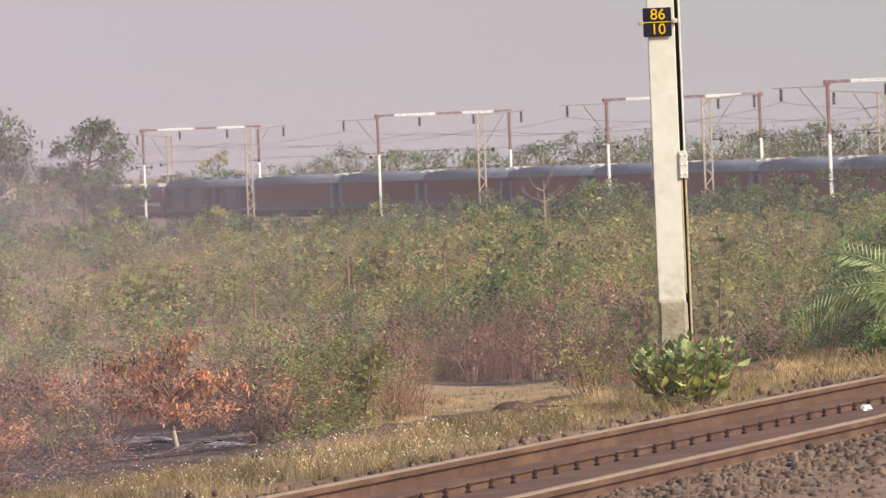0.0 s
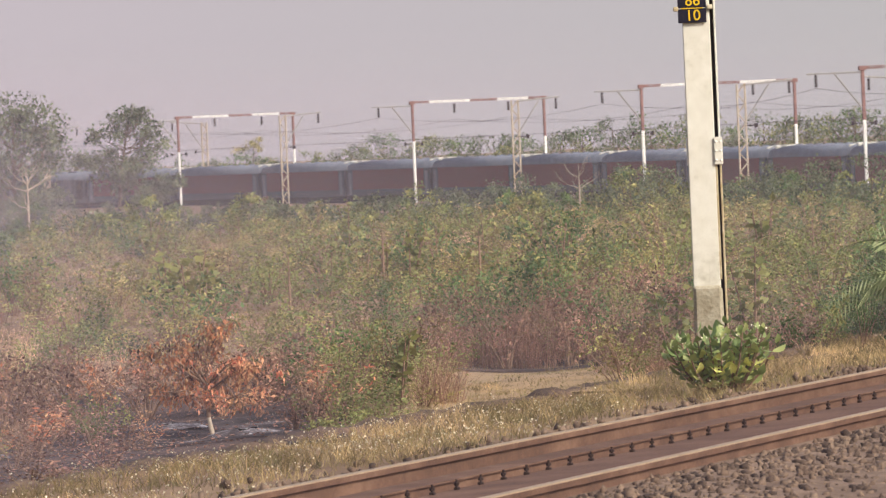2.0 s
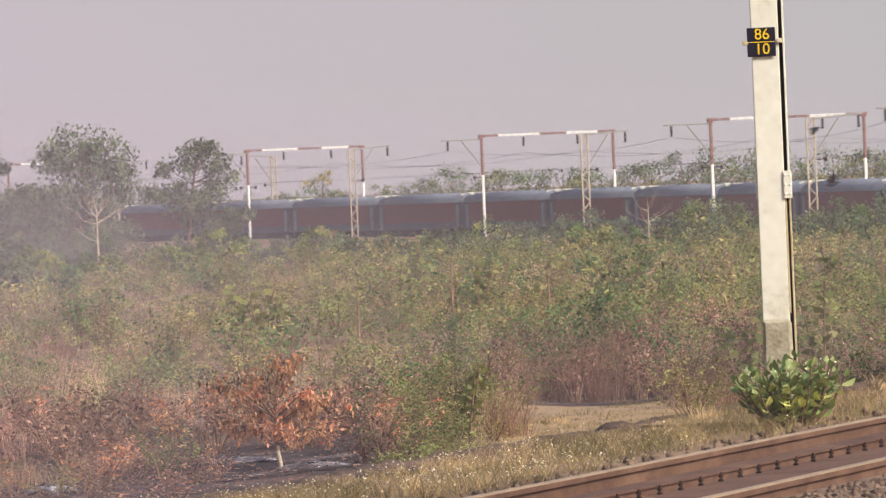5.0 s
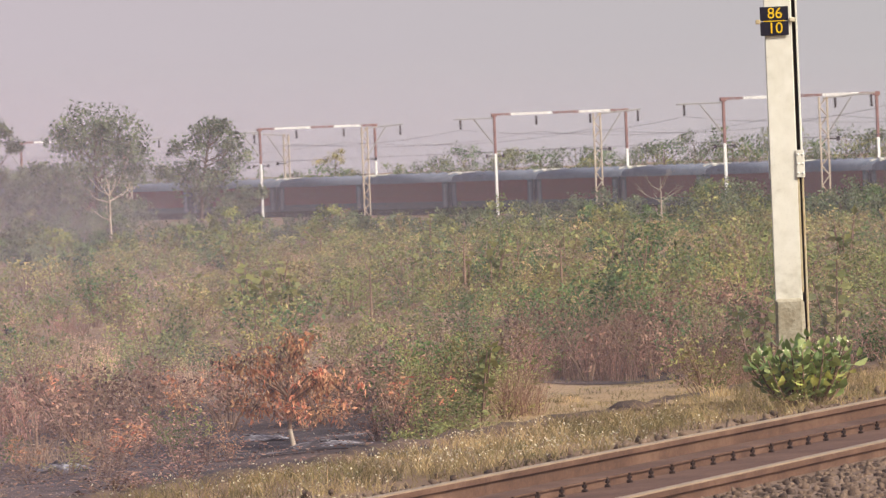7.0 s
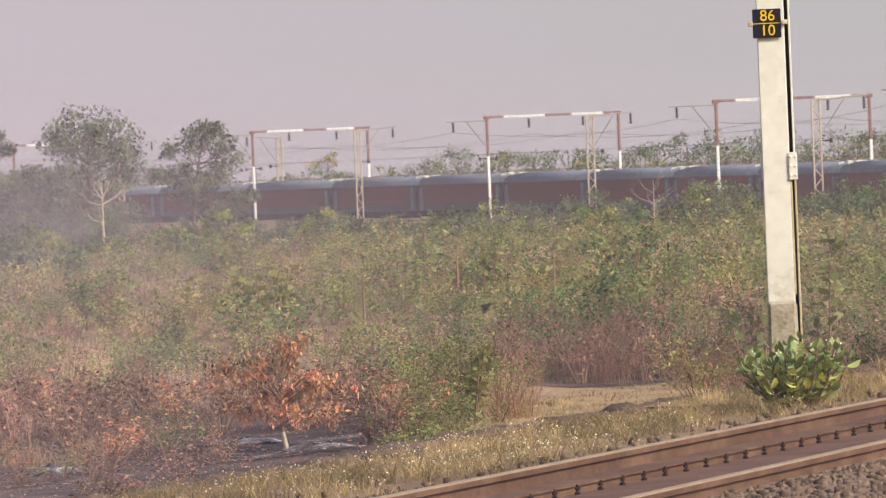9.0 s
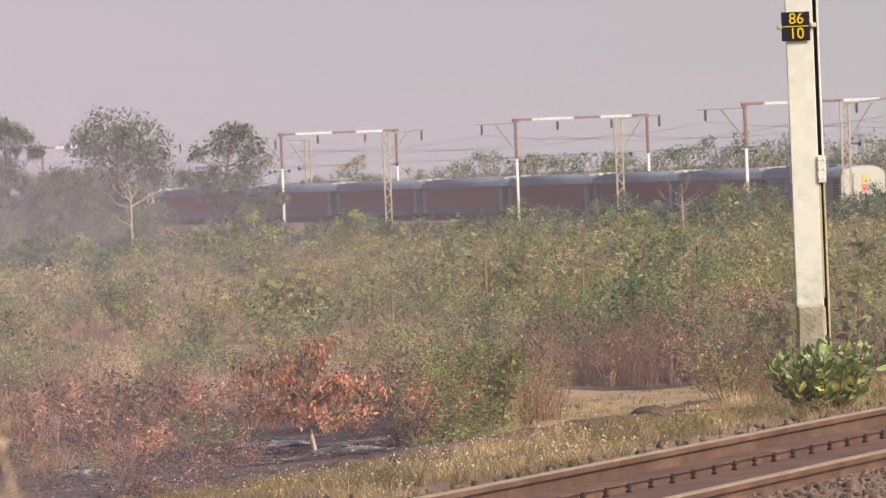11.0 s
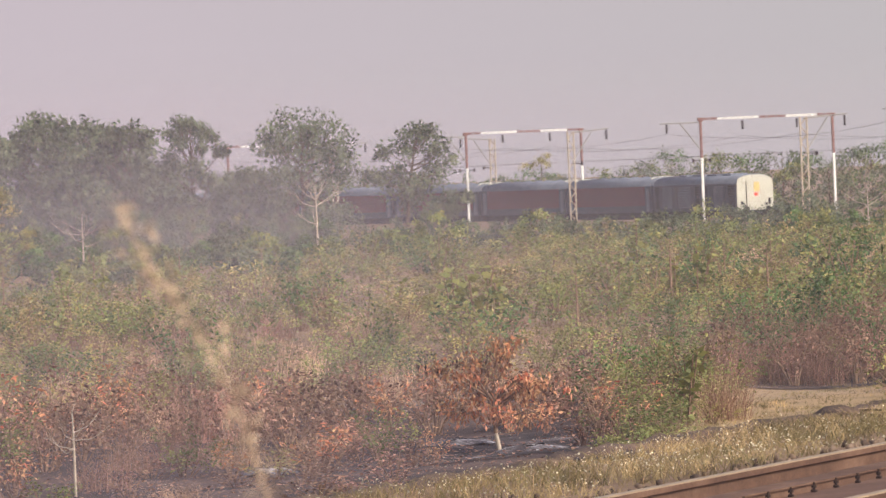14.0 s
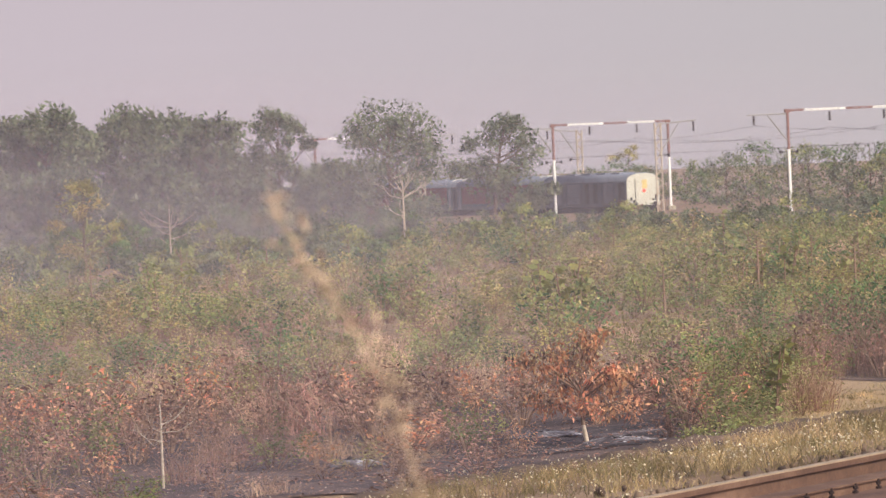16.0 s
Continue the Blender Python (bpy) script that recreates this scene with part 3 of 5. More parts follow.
far_bed = new("far_railway_bed", ribbon("far_railway_bed", [(-6, -4.3), (0.2, -3.18), (1.4, -2.96), (11.4, -2.96), (13, -3.2), (20, -4.3)], -300, 300, 6, M["gravel"]))
tagged(far_bed, "stone ballast bed of the far double line", "railway bed", kind="structure")
TRAIN_OFF, SECOND_OFF = 3.75, 8.6
for off in (TRAIN_OFF, SECOND_OFF):
    tr = empty("far_track", Matrix(), "pair of bright rails on the far railway", "railway track", kind="structure")
    for g in (-0.87, 0.87):
        part("rail", ribbon("rail", [(off + g - 0.07, -2.96), (off + g - 0.036, FAR_RAIL_Z - 0.04), (off + g - 0.036, FAR_RAIL_Z), (off + g + 0.036, FAR_RAIL_Z), (off + g + 0.07, -2.96)], -300, 300, 4, M["galv"]), None, tr)


def insulator(bm, p, n=4, r=0.13, h=0.6):
    for i in range(n):
        z = p[2] - h * (i + 0.5) / n
        bmesh.ops.create_cone(bm, cap_ends=True, segments=8, radius1=r, radius2=r * 0.55, depth=h / n * 0.7, matrix=Matrix.Translation((p[0], p[1], z)))
    bar(bm, p, (p[0], p[1], p[2] - h), r * 0.3, 5)


def build_portal():
    """Portal over both tracks, in its own space: x across away from the viewer, z up from the rails."""
    W, H, B = 11.8, 8.55, -0.35
    p = empty("overhead_portal", Matrix(), "red and white banded steel portal carrying overhead wires", "overhead gantry", "portals over the far railway")
    for nm, x, lo in (("front_post", 0.0, -1.7), ("back_post", W, -0.5)):
        for zz0, zz1, mat, nm2 in ((lo + (0.9 if x == 0 else 0), 5.2, "white", nm), (5.2, H, "red", "upper_" + nm)):
            bm = bmesh.new()
            box(bm, x, 0, (zz0 + zz1) / 2, 0.21, 0.2, zz1 - zz0, 0.025)
            part(nm2, bm, M[mat], p)
        bm = bmesh.new()
        box(bm, x, 0, lo + 0.25, 0.75, 0.75, 1.3, 0.06)
        part("footing", bm, M["white"] if x == 0 else M["muff"], p)
    edges = [0.0, 1.5, 5.2, 7.6, 10.4, W]
    for k, mat in enumerate(("red", "white", "red", "white", "red")):
        a, b = edges[k], edges[k + 1]
        bm = bmesh.new()
        box(bm, (a + b) / 2, 0, H + 0.0, b - a, 0.2, 0.07, 0.01)
        box(bm, (a + b) / 2, 0, H - 0.12, b - a, 0.16, 0.07, 0.01)
        n = max(1, int((b - a) / 0.6))
        for q in range(n):
            x0, x1 = a + (b - a) * q / n, a + (b - a) * (q + 1) / n
            bar(bm, (x0, 0, H - (0.12 if q % 2 else 0)), (x1, 0, H - (0 if q % 2 else 0.12)), 0.028, 4)
        part("beam_section", bm, M[mat], p)
    bm = bmesh.new()
    box(bm, 0.0, 0, H - 0.1, 0.5, 0.3, 0.3, 0.04)
    part("corner_bracket", bm, M["red"], p)
    bm = bmesh.new()
    box(bm, W, 0, H - 0.1, 0.5, 0.3, 0.3, 0.04)
    part("corner_bracket", bm, M["red"], p)
    for x in (TRAIN_OFF, SECOND_OFF):
        bm = bmesh.new()
        insulator(bm, (x, 0, H - 0.3), 4, 0.15, 0.75)
        part("insulator", bm, M["insul"], p)
    bm = bmesh.new()
    bar(bm, (0, 0, H - 0.35), (-3.6, 0, H - 0.35), 0.06, 5)
    bar(bm, (-0.1, 0, H - 2.6), (-1.8, 0, H - 0.4), 0.06, 5)
    part("side_arm", bm, M["galv"], p)
    bm = bmesh.new()
    insulator(bm, (-3.0, 0, H - 0.4), 4, 0.14, 0.8)
    part("insulator", bm, M["insul"], p)
    for x in (-0.75, 0.75):
        bm = bmesh.new()
        bar(bm, (0, 0, 5.0), (x, 0, 5.0), 0.04, 5)
        insulator(bm, (x, 0, 5.15), 2, 0.17, 0.3)
        part("side_insulator", bm, M["insul"], p)
    return p


def build_lattice():
    H = 8.1
    p = empty("lattice_mast", Matrix(), "slim galvanised lattice mast with a cantilever arm", "mast", "lattice masts by the far railway")
    w = 0.28
    bm = bmesh.new()
    for dx in (-w, w):
        for dy in (-w * 0.2, w * 0.2):
            box(bm, dx, dy, (H - 1.6) / 2, 0.085, 0.085, H + 1.6)
    part("corner_angle", bm, M["rustlattice"], p)
    n = 14
    for dy in (-w * 0.2, w * 0.2):
        bm = bmesh.new()
        for k in range(n):
            z0, z1 = -1.4 + (H + 1.4) * k / n, -1.4 + (H + 1.4) * (k + 1) / n
            sgn = 1 if k % 2 else -1
            bar(bm, (-w * sgn, dy, z0), (w * sgn, dy, z1), 0.034, 4)
        part("lacing", bm, M["rustlattice"], p)
    bm = bmesh.new()
    bar(bm, (0, 0, H - 0.1), (3.7, 0, H + 0.15), 0.07, 5)
    bar(bm, (0.1, 0, H - 2.8), (2.0, 0, H - 0.1), 0.06, 5)
    part("cantilever_arm", bm, M["galv"], p)
    bm = bmesh.new()
    insulator(bm, (3.45, 0, H + 0.05), 4, 0.14, 0.85)
    part("insulator", bm, M["insul"], p)
    bm = bmesh.new()
    bar(bm, (0, 0, 5.2), (1.1, 0, 5.2), 0.05, 5)
    insulator(bm, (1.0, 0, 5.35), 2, 0.18, 0.32)
    part("side_insulator", bm, M["insul"], p)
    return p


def far_pose(s, off=0.0, z=PORTAL_Z, turn=0.0):
    X, Y, h = far_at(s, off)
    return Matrix.Translation((X, Y, z)) @ Matrix.Rotation(h + turn, 4, "Z")


portal, lattice = build_portal(), build_lattice()
first = True
for k in range(-3, 4):
    m = far_pose(k * 62.0)
    if first:
        portal.matrix_basis, lattice.matrix_basis = m, far_pose(k * 62.0 - 27.5, 0.0)
        first = False
    else:
        copy_thing(portal, m)
        copy_thing(lattice, far_pose(k * 62.0 - 27.5, 0.0))
for s in (-86.0, 88.0):
    copy_thing(lattice, far_pose(s, 13.6, turn=math.pi))


def build_wires():
    for off in (TRAIN_OFF, SECOND_OFF, -3.0):
        w = empty("overhead_wires", Matrix(), "thin sagging catenary and contact wires", "wires", "overhead wires")
        for nm, z, sag, r in (("catenary_wire", 6.95, 0.75, 0.013), ("contact_wire", 5.4, 0.03, 0.011)):
            if off < 0 and nm == "contact_wire":
                continue
            parts = []
            for k in range(-3, 3):
                pts = []
                for q in range(9):
                    t = q / 8
                    X, Y, _ = far_at((k + t) * 62.0, off)
                    pts.append((X, Y, PORTAL_Z + z + (0.35 if off < 0 else 0) - sag * 4 * t * (1 - t)))
                parts += [tube_arrays(pts[q], pts[q + 1], r, r, 4) for q in range(8)]
            V, F = merge(parts)
            part(nm, fastmesh(nm, V, F, [M["wire"]]), None, w)


build_wires()


# ---- the train ----
CAR = 22.38
SPEED, END_S = 25.7, -362.4   # metres a second; chainage of the train's tail at the start


def shell(w, z0, z1, ztop, length, n=9):
    """Cross-section with a curved roof, drawn along the coach."""
    pts = [(-w, z0), (-w * 1.01, (z0 + z1) / 2), (-w, z1)]
    for i in range(1, n):
        a = math.pi * i / n
        pts.append((-w * math.cos(a) * (1.0 if abs(math.cos(a)) < 0.98 else 1), z1 + (ztop - z1) * math.sin(a) ** 0.75))
    pts += [(w, z1), (w * 1.01, (z0 + z1) / 2), (w, z0)]
    bm = extrude_profile(pts, length)
    bmesh.ops.translate(bm, vec=(0, -length / 2, 0), verts=bm.verts)
    return bm


def bogie(parent, y):
    bm = bmesh.new()
    for x in (-1.05, 1.05):
        box(bm, x, y, 0.62, 0.14, 3.3, 0.22, 0.04)
        box(bm, x, y, 0.82, 0.2, 0.7, 0.34, 0.05)
    box(bm, 0, y, 0.7, 2.0, 0.5, 0.25, 0.03)
    b = part("bogie", bm, M["under"], parent)
    for dy in (-1.28, 1.28):
        for x in (-0.84, 0.84):
            bm = bmesh.new()
            bmesh.ops.create_cone(bm, cap_ends=True, segments=18, radius1=0.457, radius2=0.43, depth=0.13, matrix=Matrix.Translation((x, y + dy, 0.457)) @ Matrix.Rotation(math.pi / 2, 4, "Y"))
            part("wheel", bm, M["under"], b)


def underframe(p, L, ends=(-1, 1)):
    bm = bmesh.new()
    box(bm, 0, 0, 0.68, 2.75, L - 0.2, 0.6, 0.03)
    for y, s in ((-3.6, 2.2), (0.2, 3.0), (3.8, 1.8)):
        box(bm, 0, y, 0.58, 2.6, s, 0.5, 0.05)
    part("underframe", bm, M["under"], p)
    bogie(p, -6.9)
    bogie(p, 6.9)
    bm = bmesh.new()
    for y in [e * (L / 2 + 0.25) for e in ends]:
        box(bm, 0, y, 2.2, 1.25, 0.5, 2.3, 0.08)
    part("gangway", bm, M["under"], p, "dark folding gangway between coaches")


def build_coach():
    L = 21.75
    p = empty("passenger_coach", Matrix(), "red and grey passenger coach with a dusty grey roof", "railway coach", "coaches of the train")
    part("body", shell(1.62, 0.95, 3.25, 3.3, L), M["coachgrey"], p)
    bm = shell(1.60, 3.2, 3.28, 4.04, L - 0.05)
    part("roof", bm, M["roof"], p, smooth=True)
    bm = bmesh.new()
    for y in (-L / 2 + 0.9, L / 2 - 0.9):
        box(bm, 0, y, 3.98, 1.5, 1.4, 0.22, 0.08)
        box(bm, 0, y, 3.8, 2.4, 0.12, 0.4, 0.03)
    part("roof_unit", bm, M["endwhite"], p, "pale roof unit over the coach end")
    for k in range(7):
        bm = bmesh.new()
        box(bm, 0, -8.1 + k * 2.7, 4.05, 0.5, 0.5, 0.12, 0.05)
        part("roof_vent", bm, M["roof"], p)
    for sgn in (-1, 1):
        bm = bmesh.new()
        box(bm, sgn * 1.632, 0, 2.39, 0.012, 18.6, 1.7, 0.004)
        band = part("red_band", bm, M["coachred"], p, "deep red side panel")
        for k in range(9):
            bm = bmesh.new()
            box(bm, sgn * 1.642, -7.6 + k * 1.9, 2.5, 0.01, 1.25, 0.66, 0.003)
            part("window", bm, M["glass"], band, "tinted window")
        for y in (-L / 2 + 0.85, L / 2 - 0.85):
            bm = bmesh.new()
            box(bm, sgn * 1.634, y, 2.05, 0.015, 0.8, 2.0, 0.005)
            box(bm, sgn * 1.646, y, 2.55, 0.01, 0.45, 0.65, 0.003)
            part("door", bm, M["roof"], p, "pale grey end door")
    underframe(p, L)
    return p


def build_power_car(last):
    L = 21.75
    p = empty("power_car", Matrix(), "grey generator car with louvred sides" + (" and a white end wall" if last else ""), "railway coach", "coaches of the train")
    part("body", shell(1.62, 0.95, 3.25, 3.3, L), M["coachgrey"], p)
    part("roof", shell(1.60, 3.2, 3.28, 4.04, L - 0.05), M["roof"], p, smooth=True)
    bm = bmesh.new()
    for y in (-6, -2.2, 1.6, 5.4):
        box(bm, 0, y, 4.02, 1.6, 2.2, 0.2, 0.06)
    part("roof_unit", bm, M["roof"], p)
    for sgn in (-1, 1):
        for k, (y, w, mat) in enumerate(((-9.6, 1.6, "under"), (-6.3, 2.4, "roof"), (-2.9, 1.1, "under"), (-0.8, 1.1, "under"), (2.6, 3.2, "roof"), (7.2, 2.4, "roof"), (9.9, 1.2, "under"))):
            bm = bmesh.new()
            for q in range(9):
                box(bm, sgn * 1.636, y, 1.35 + q * 0.21, 0.02, w, 0.15, 0.004)
            part("louvre", bm, M[mat], p)
    underframe(p, L, (1,) if last else (-1, 1))
    if last:
        bm = shell(1.605, 0.98, 3.26, 3.98, 0.06)
        bmesh.ops.translate(bm, vec=(0, -L / 2 - 0.04, 0), verts=bm.verts)
        end = part("end_wall", bm, M["endwhite"], p, "sunlit off-white end wall")
        y = -L / 2 - 0.08
        bm = bmesh.new()
        box(bm, -0.78, y - 0.01, 2.35, 0.07, 0.05, 2.2, 0.01)
        part("end_ladder", bm, M["darksteel"], end)
        bm = bmesh.new()
        box(bm, 0.15, y - 0.01, 2.95, 0.5, 0.03, 0.8, 0.02)
        part("yellow_mark", bm, M["fadedyellow"], end, "faded yellow tail mark")
        bm = bmesh.new()
        bmesh.ops.create_uvsphere(bm, u_segments=12, v_segments=8, radius=0.15, matrix=Matrix.Translation((0.08, y - 0.05, 2.35)))
        part("tail_lamp", bm, M["tail"], end, "lit red tail lamp")
        for x, z, w, h in ((-1.2, 1.6, 0.2, 0.3), (-0.95, 1.35, 0.18, 0.25), (1.25, 1.7, 0.2, 0.55), (0.95, 1.5, 0.16, 0.2)):
            bm = bmesh.new()
            box(bm, x, y - 0.03, z, w, 0.08, h, 0.02)
            part("end_fitting", bm, M["under"], end)
        for x in (-0.98, 0.98):
            bm = bmesh.new()
            bar(bm, (x, y, 1.1), (x, y - 0.5, 1.1), 0.09, 10)
            bmesh.ops.create_cone(bm, cap_ends=True, segments=14, radius1=0.22, radius2=0.22, depth=0.06, matrix=Matrix.Translation((x, y - 0.5, 1.1)) @ Matrix.Rotation(math.pi / 2, 4, "X"))
            part("buffer", bm, M["under"], end)
    return p


def build_loco():
    L = 19.4
    p = empty("electric_locomotive", Matrix(), "dark red electric locomotive with pale roof gear", "locomotive")
    bm = shell(1.55, 0.95, 3.1, 3.45, L)
    for v in bm.verts:
        if abs(v.co.y) > L / 2 - 0.1 and v.co.z > 2.2:
            v.co.y *= 0.955
    part("body", bm, M["coachred"], p)
    for sgn in (-1, 1):
        bm = bmesh.new()
        box(bm, sgn * 1.57, 0, 1.75, 0.02, L - 1.6, 0.35, 0.005)
        part("stripe", bm, M["endwhite"], p)
        for k in range(5):
            bm = bmesh.new()
            box(bm, sgn * 1.57, -5.2 + k * 2.6, 2.65, 0.03, 1.5, 0.5, 0.008)
            part("side_grille", bm, M["under"], p)
        for y in (-8.4, 8.4):
            bm = bmesh.new()
            box(bm, sgn * 1.565, y, 2.6, 0.02, 0.8, 0.65, 0.005)
            part("cab_window", bm, M["glass"], p)
    for y, s in ((-5.5, 3.0), (-1.2, 2.4), (3.2, 3.4)):
        bm = bmesh.new()
        box(bm, 0, y, 3.55, 1.9, s, 0.4, 0.08)
        part("roof_hatch", bm, M["endwhite"], p)
    for y in (-7.0, 6.6):
        bm = bmesh.new()
        for x in (-0.55, 0.55):
            bar(bm, (x, y - 0.9, 3.7), (x, y + 0.7, 4.1), 0.04, 5)
            bar(bm, (x, y + 0.7, 4.1), (x, y - 0.6, 4.4), 0.03, 5)
        bar(bm, (-0.9, y - 0.6, 4.42), (0.9, y - 0.6, 4.42), 0.05, 5)
        part("pantograph", bm, M["darksteel"], p)
    bm = bmesh.new()
    box(bm, 0, 0, 0.85, 2.6, L - 1.0, 0.3, 0.05)
    part("underframe", bm, M["under"], p)
    bogie(p, -5.6)
    bogie(p, 5.6)
    return p


VEHICLES = []
coach = None
for k in range(20):
    if k == 0:
        ob = build_power_car(True)
    elif k == 18:
        ob = build_power_car(False)
    elif k == 19:
        ob = build_loco()
    elif coach is None:
        ob = coach = build_coach()
    else:
        ob = copy_thing(coach, Matrix())
    VEHICLES.append((ob, END_S + CAR * k + (CAR / 2 if k < 19 else 10.0)))

# ---- sky of haze behind everything, and sheets that paint in haze and smoke ----
def build_backdrop():
    m = bpy.data.materials.new("hazy_sky")
    m.use_nodes = True
    n, l = m.node_tree.nodes, m.node_tree.links
    n.remove(n["Principled BSDF"])
    tc, sep, rp, em = n.new("ShaderNodeTexCoord"), n.new("ShaderNodeSeparateXYZ"), n.new("ShaderNodeValToRGB"), n.new("ShaderNodeEmission")
    l.new(tc.outputs["Generated"], sep.inputs[0])
    l.new(sep.outputs[0], rp.inputs[0])
    # pinker left end paints the lens's veiling glare into the sky colour
    e = rp.color_ramp.elements
    e[0].position, e[0].color = 0.30, srgb(203, 191, 199)
    e[1].position, e[1].color = 0.62, srgb(193, 189, 190)
    em.inputs[1].default_value = 0.975
    l.new(rp.outputs[0], em.inputs[0])
    l.new(em.outputs[0], n["Material Output"].inputs[0])
    V, F = [], []
    for i in range(41):
        b = -20 + i
        X, Y = polar(b, 3000)
        V += [(X, Y, -120), (X, Y, 500)]
    F = [(2 * i, 2 * i + 2, 2 * i + 3, 2 * i + 1) for i in range(40)]
    tagged(new("sky_backdrop", fastmesh("sky_backdrop", V, F, [m], smooth=True)), "pale hazy sky near the horizon, pinker lens glare painted in at left", "sky", kind="structure")


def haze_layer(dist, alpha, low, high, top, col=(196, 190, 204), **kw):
    m = haze_material("painted_smoke_haze", alpha, low, high, col, **kw)
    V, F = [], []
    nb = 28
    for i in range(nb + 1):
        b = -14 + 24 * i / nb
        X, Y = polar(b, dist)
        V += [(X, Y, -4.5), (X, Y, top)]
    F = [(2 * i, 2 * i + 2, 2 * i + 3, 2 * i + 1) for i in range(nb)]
    tagged(new("smoke_haze_sheet", fastmesh("smoke_haze_sheet", V, F, [m], smooth=True)), "translucent sheet painting haze and smoke over the field", "smoke", kind="stuff")


build_backdrop()
# tinted sheets stand in for hazy air; the nearest paints an even lens veil
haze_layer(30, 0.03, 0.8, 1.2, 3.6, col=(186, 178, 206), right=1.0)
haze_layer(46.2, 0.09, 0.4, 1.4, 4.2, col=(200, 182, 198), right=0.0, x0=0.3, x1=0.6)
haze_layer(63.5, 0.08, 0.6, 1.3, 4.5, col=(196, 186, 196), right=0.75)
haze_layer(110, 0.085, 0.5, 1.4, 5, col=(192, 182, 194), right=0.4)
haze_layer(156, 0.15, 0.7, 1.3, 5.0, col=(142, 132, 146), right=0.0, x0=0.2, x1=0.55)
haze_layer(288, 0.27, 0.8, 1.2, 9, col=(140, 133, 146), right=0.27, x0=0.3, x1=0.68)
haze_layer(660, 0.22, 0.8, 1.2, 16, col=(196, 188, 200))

# ---- vegetation ----
def plant_mesh(kind, seed, lod):
    """One plant about a metre high, with its leaves and stems as parts of one mesh. lod: 0 near to 3 far."""
    rng = np.random.default_rng(seed)
    f = (1.5, 0.85, 0.62, 0.46)[lod]
    big = (0.68, 0.9, 1.08, 1.34)[lod]
    if kind in ("brown", "orange"):
        f, big = f * 0.6, big * 1.35
    stems, leafs = [], []
    if kind in ("green", "deep", "olive", "yellow", "brown", "orange"):
        n = int({"green": 420, "deep": 460, "olive": 360, "yellow": 260, "brown": 260, "orange": 260}[kind] * f)
        size = {"green": 0.078, "deep": 0.08, "olive": 0.068, "yellow": 0.075, "brown": 0.075, "orange": 0.075}[kind] * big
        k = rng.integers(9, 15)
        C = []
        for i in range(k):
            a = rng.uniform(0, 6.28)
            r = rng.uniform(0.08, 0.55)
            top = np.array([math.cos(a) * r, math.sin(a) * r, rng.uniform(0.45, 1.0)])
            mid = top * np.array([0.4, 0.4, 0.5])
            stems += [tube_arrays((0, 0, -0.1), mid, 0.012, 0.008, 3), tube_arrays(mid, top, 0.008, 0.004, 3)]
            C.append(top)
        C = np.array(C)
        idx = rng.integers(0, k, n)
        P = C[idx] * (1.06 - 0.6 * rng.uniform(0, 1, (n, 1)) ** 1.8) + ball(rng, n, 0.13, 0.13, 0.11, 0.1)
        P[:, 2] = np.maximum(P[:, 2], 0.02)
        leafs.append(leaves(rng, P, size, 0.8 if kind in ("brown", "orange") else 0.1, 0.42))
    elif kind == "teak":
        n = int(60 * (1.0 if lod == 0 else 0.8))
        k = 3
        for i in range(k):
            a = rng.uniform(0, 6.28)
            top = np.array([math.cos(a) * 0.2, math.sin(a) * 0.2, rng.uniform(0.7, 1.1)])
            stems.append(tube_arrays((0, 0, -0.1), top, 0.014, 0.008, 4))
            m = n // k
            z = np.linspace(0.25, 1.0, m)
            P = np.outer(z, top)
            ang = np.arange(m) * 1.7 + a
            out = np.stack([np.cos(ang), np.sin(ang), np.full(m, 0.1)], 1) * 1.6
            leafs.append(leaves(rng, P, 0.125, 0.2, 0.7, out))
    elif kind in ("straw", "dry", "red"):
        n = int(150 * f)
        leafs.append(blades(rng, int(n * 0.6), 0.8, 0.32, 0.27, 0.005 * big))
        P = ball(rng, n * 2, 0.42, 0.42, 0.38, 0.1) + (0, 0, 0.42)
        leafs.append(leaves(rng, P, 0.05 * big, 0.2, 0.4))
    if kind in ("dry", "red"):
        for i in range(int(14 * f)):
            a, r = rng.uniform(0, 6.28), rng.uniform(0, 0.3)
            b = np.array([math.cos(a) * r, math.sin(a) * r, 0])
            t = b + np.array([rng.normal() * 0.18, rng.normal() * 0.18, rng.uniform(0.6, 1.1)])
            stems.append(tube_arrays(b, t, 0.004 * big, 0.002, 3))
    return stems, leafs


LEAF = {"green": "leaf_green", "deep": "leaf_deep", "olive": "leaf_olive", "yellow": "leaf_yellow", "brown": "leaf_brown", "orange": "leaf_orange", "teak": "leaf_teak", "straw": "grass_straw", "dry": "grass_dry", "red": "grass_red"}
WORDS = {"green": ("green_bush", "leafy green bush among dry grass", "bush"), "deep": ("dark_bush", "dense dark green bush in the field", "bush"), "olive": ("olive_bush", "dull olive bush with drying leaves", "bush"),
         "yellow": ("yellowing_bush", "small bush with yellowing leaves", "bush"), "brown": ("scorched_bush", "scorched bush with curled brown leaves", "bush"), "orange": ("withered_bush", "withered bush with orange-brown leaves", "bush"),
         "teak": ("broad_leaf_sapling", "young sapling with broad drooping leaves", "sapling"), "dry": ("dry_weed", "clump of dry pinkish-brown weeds", "weeds"), "red": ("red_weed", "clump of dry reddish weeds", "weeds"), "straw": ("straw_grass", "tuft of straw-coloured grass", "grass")}
TEMPLATES = {}


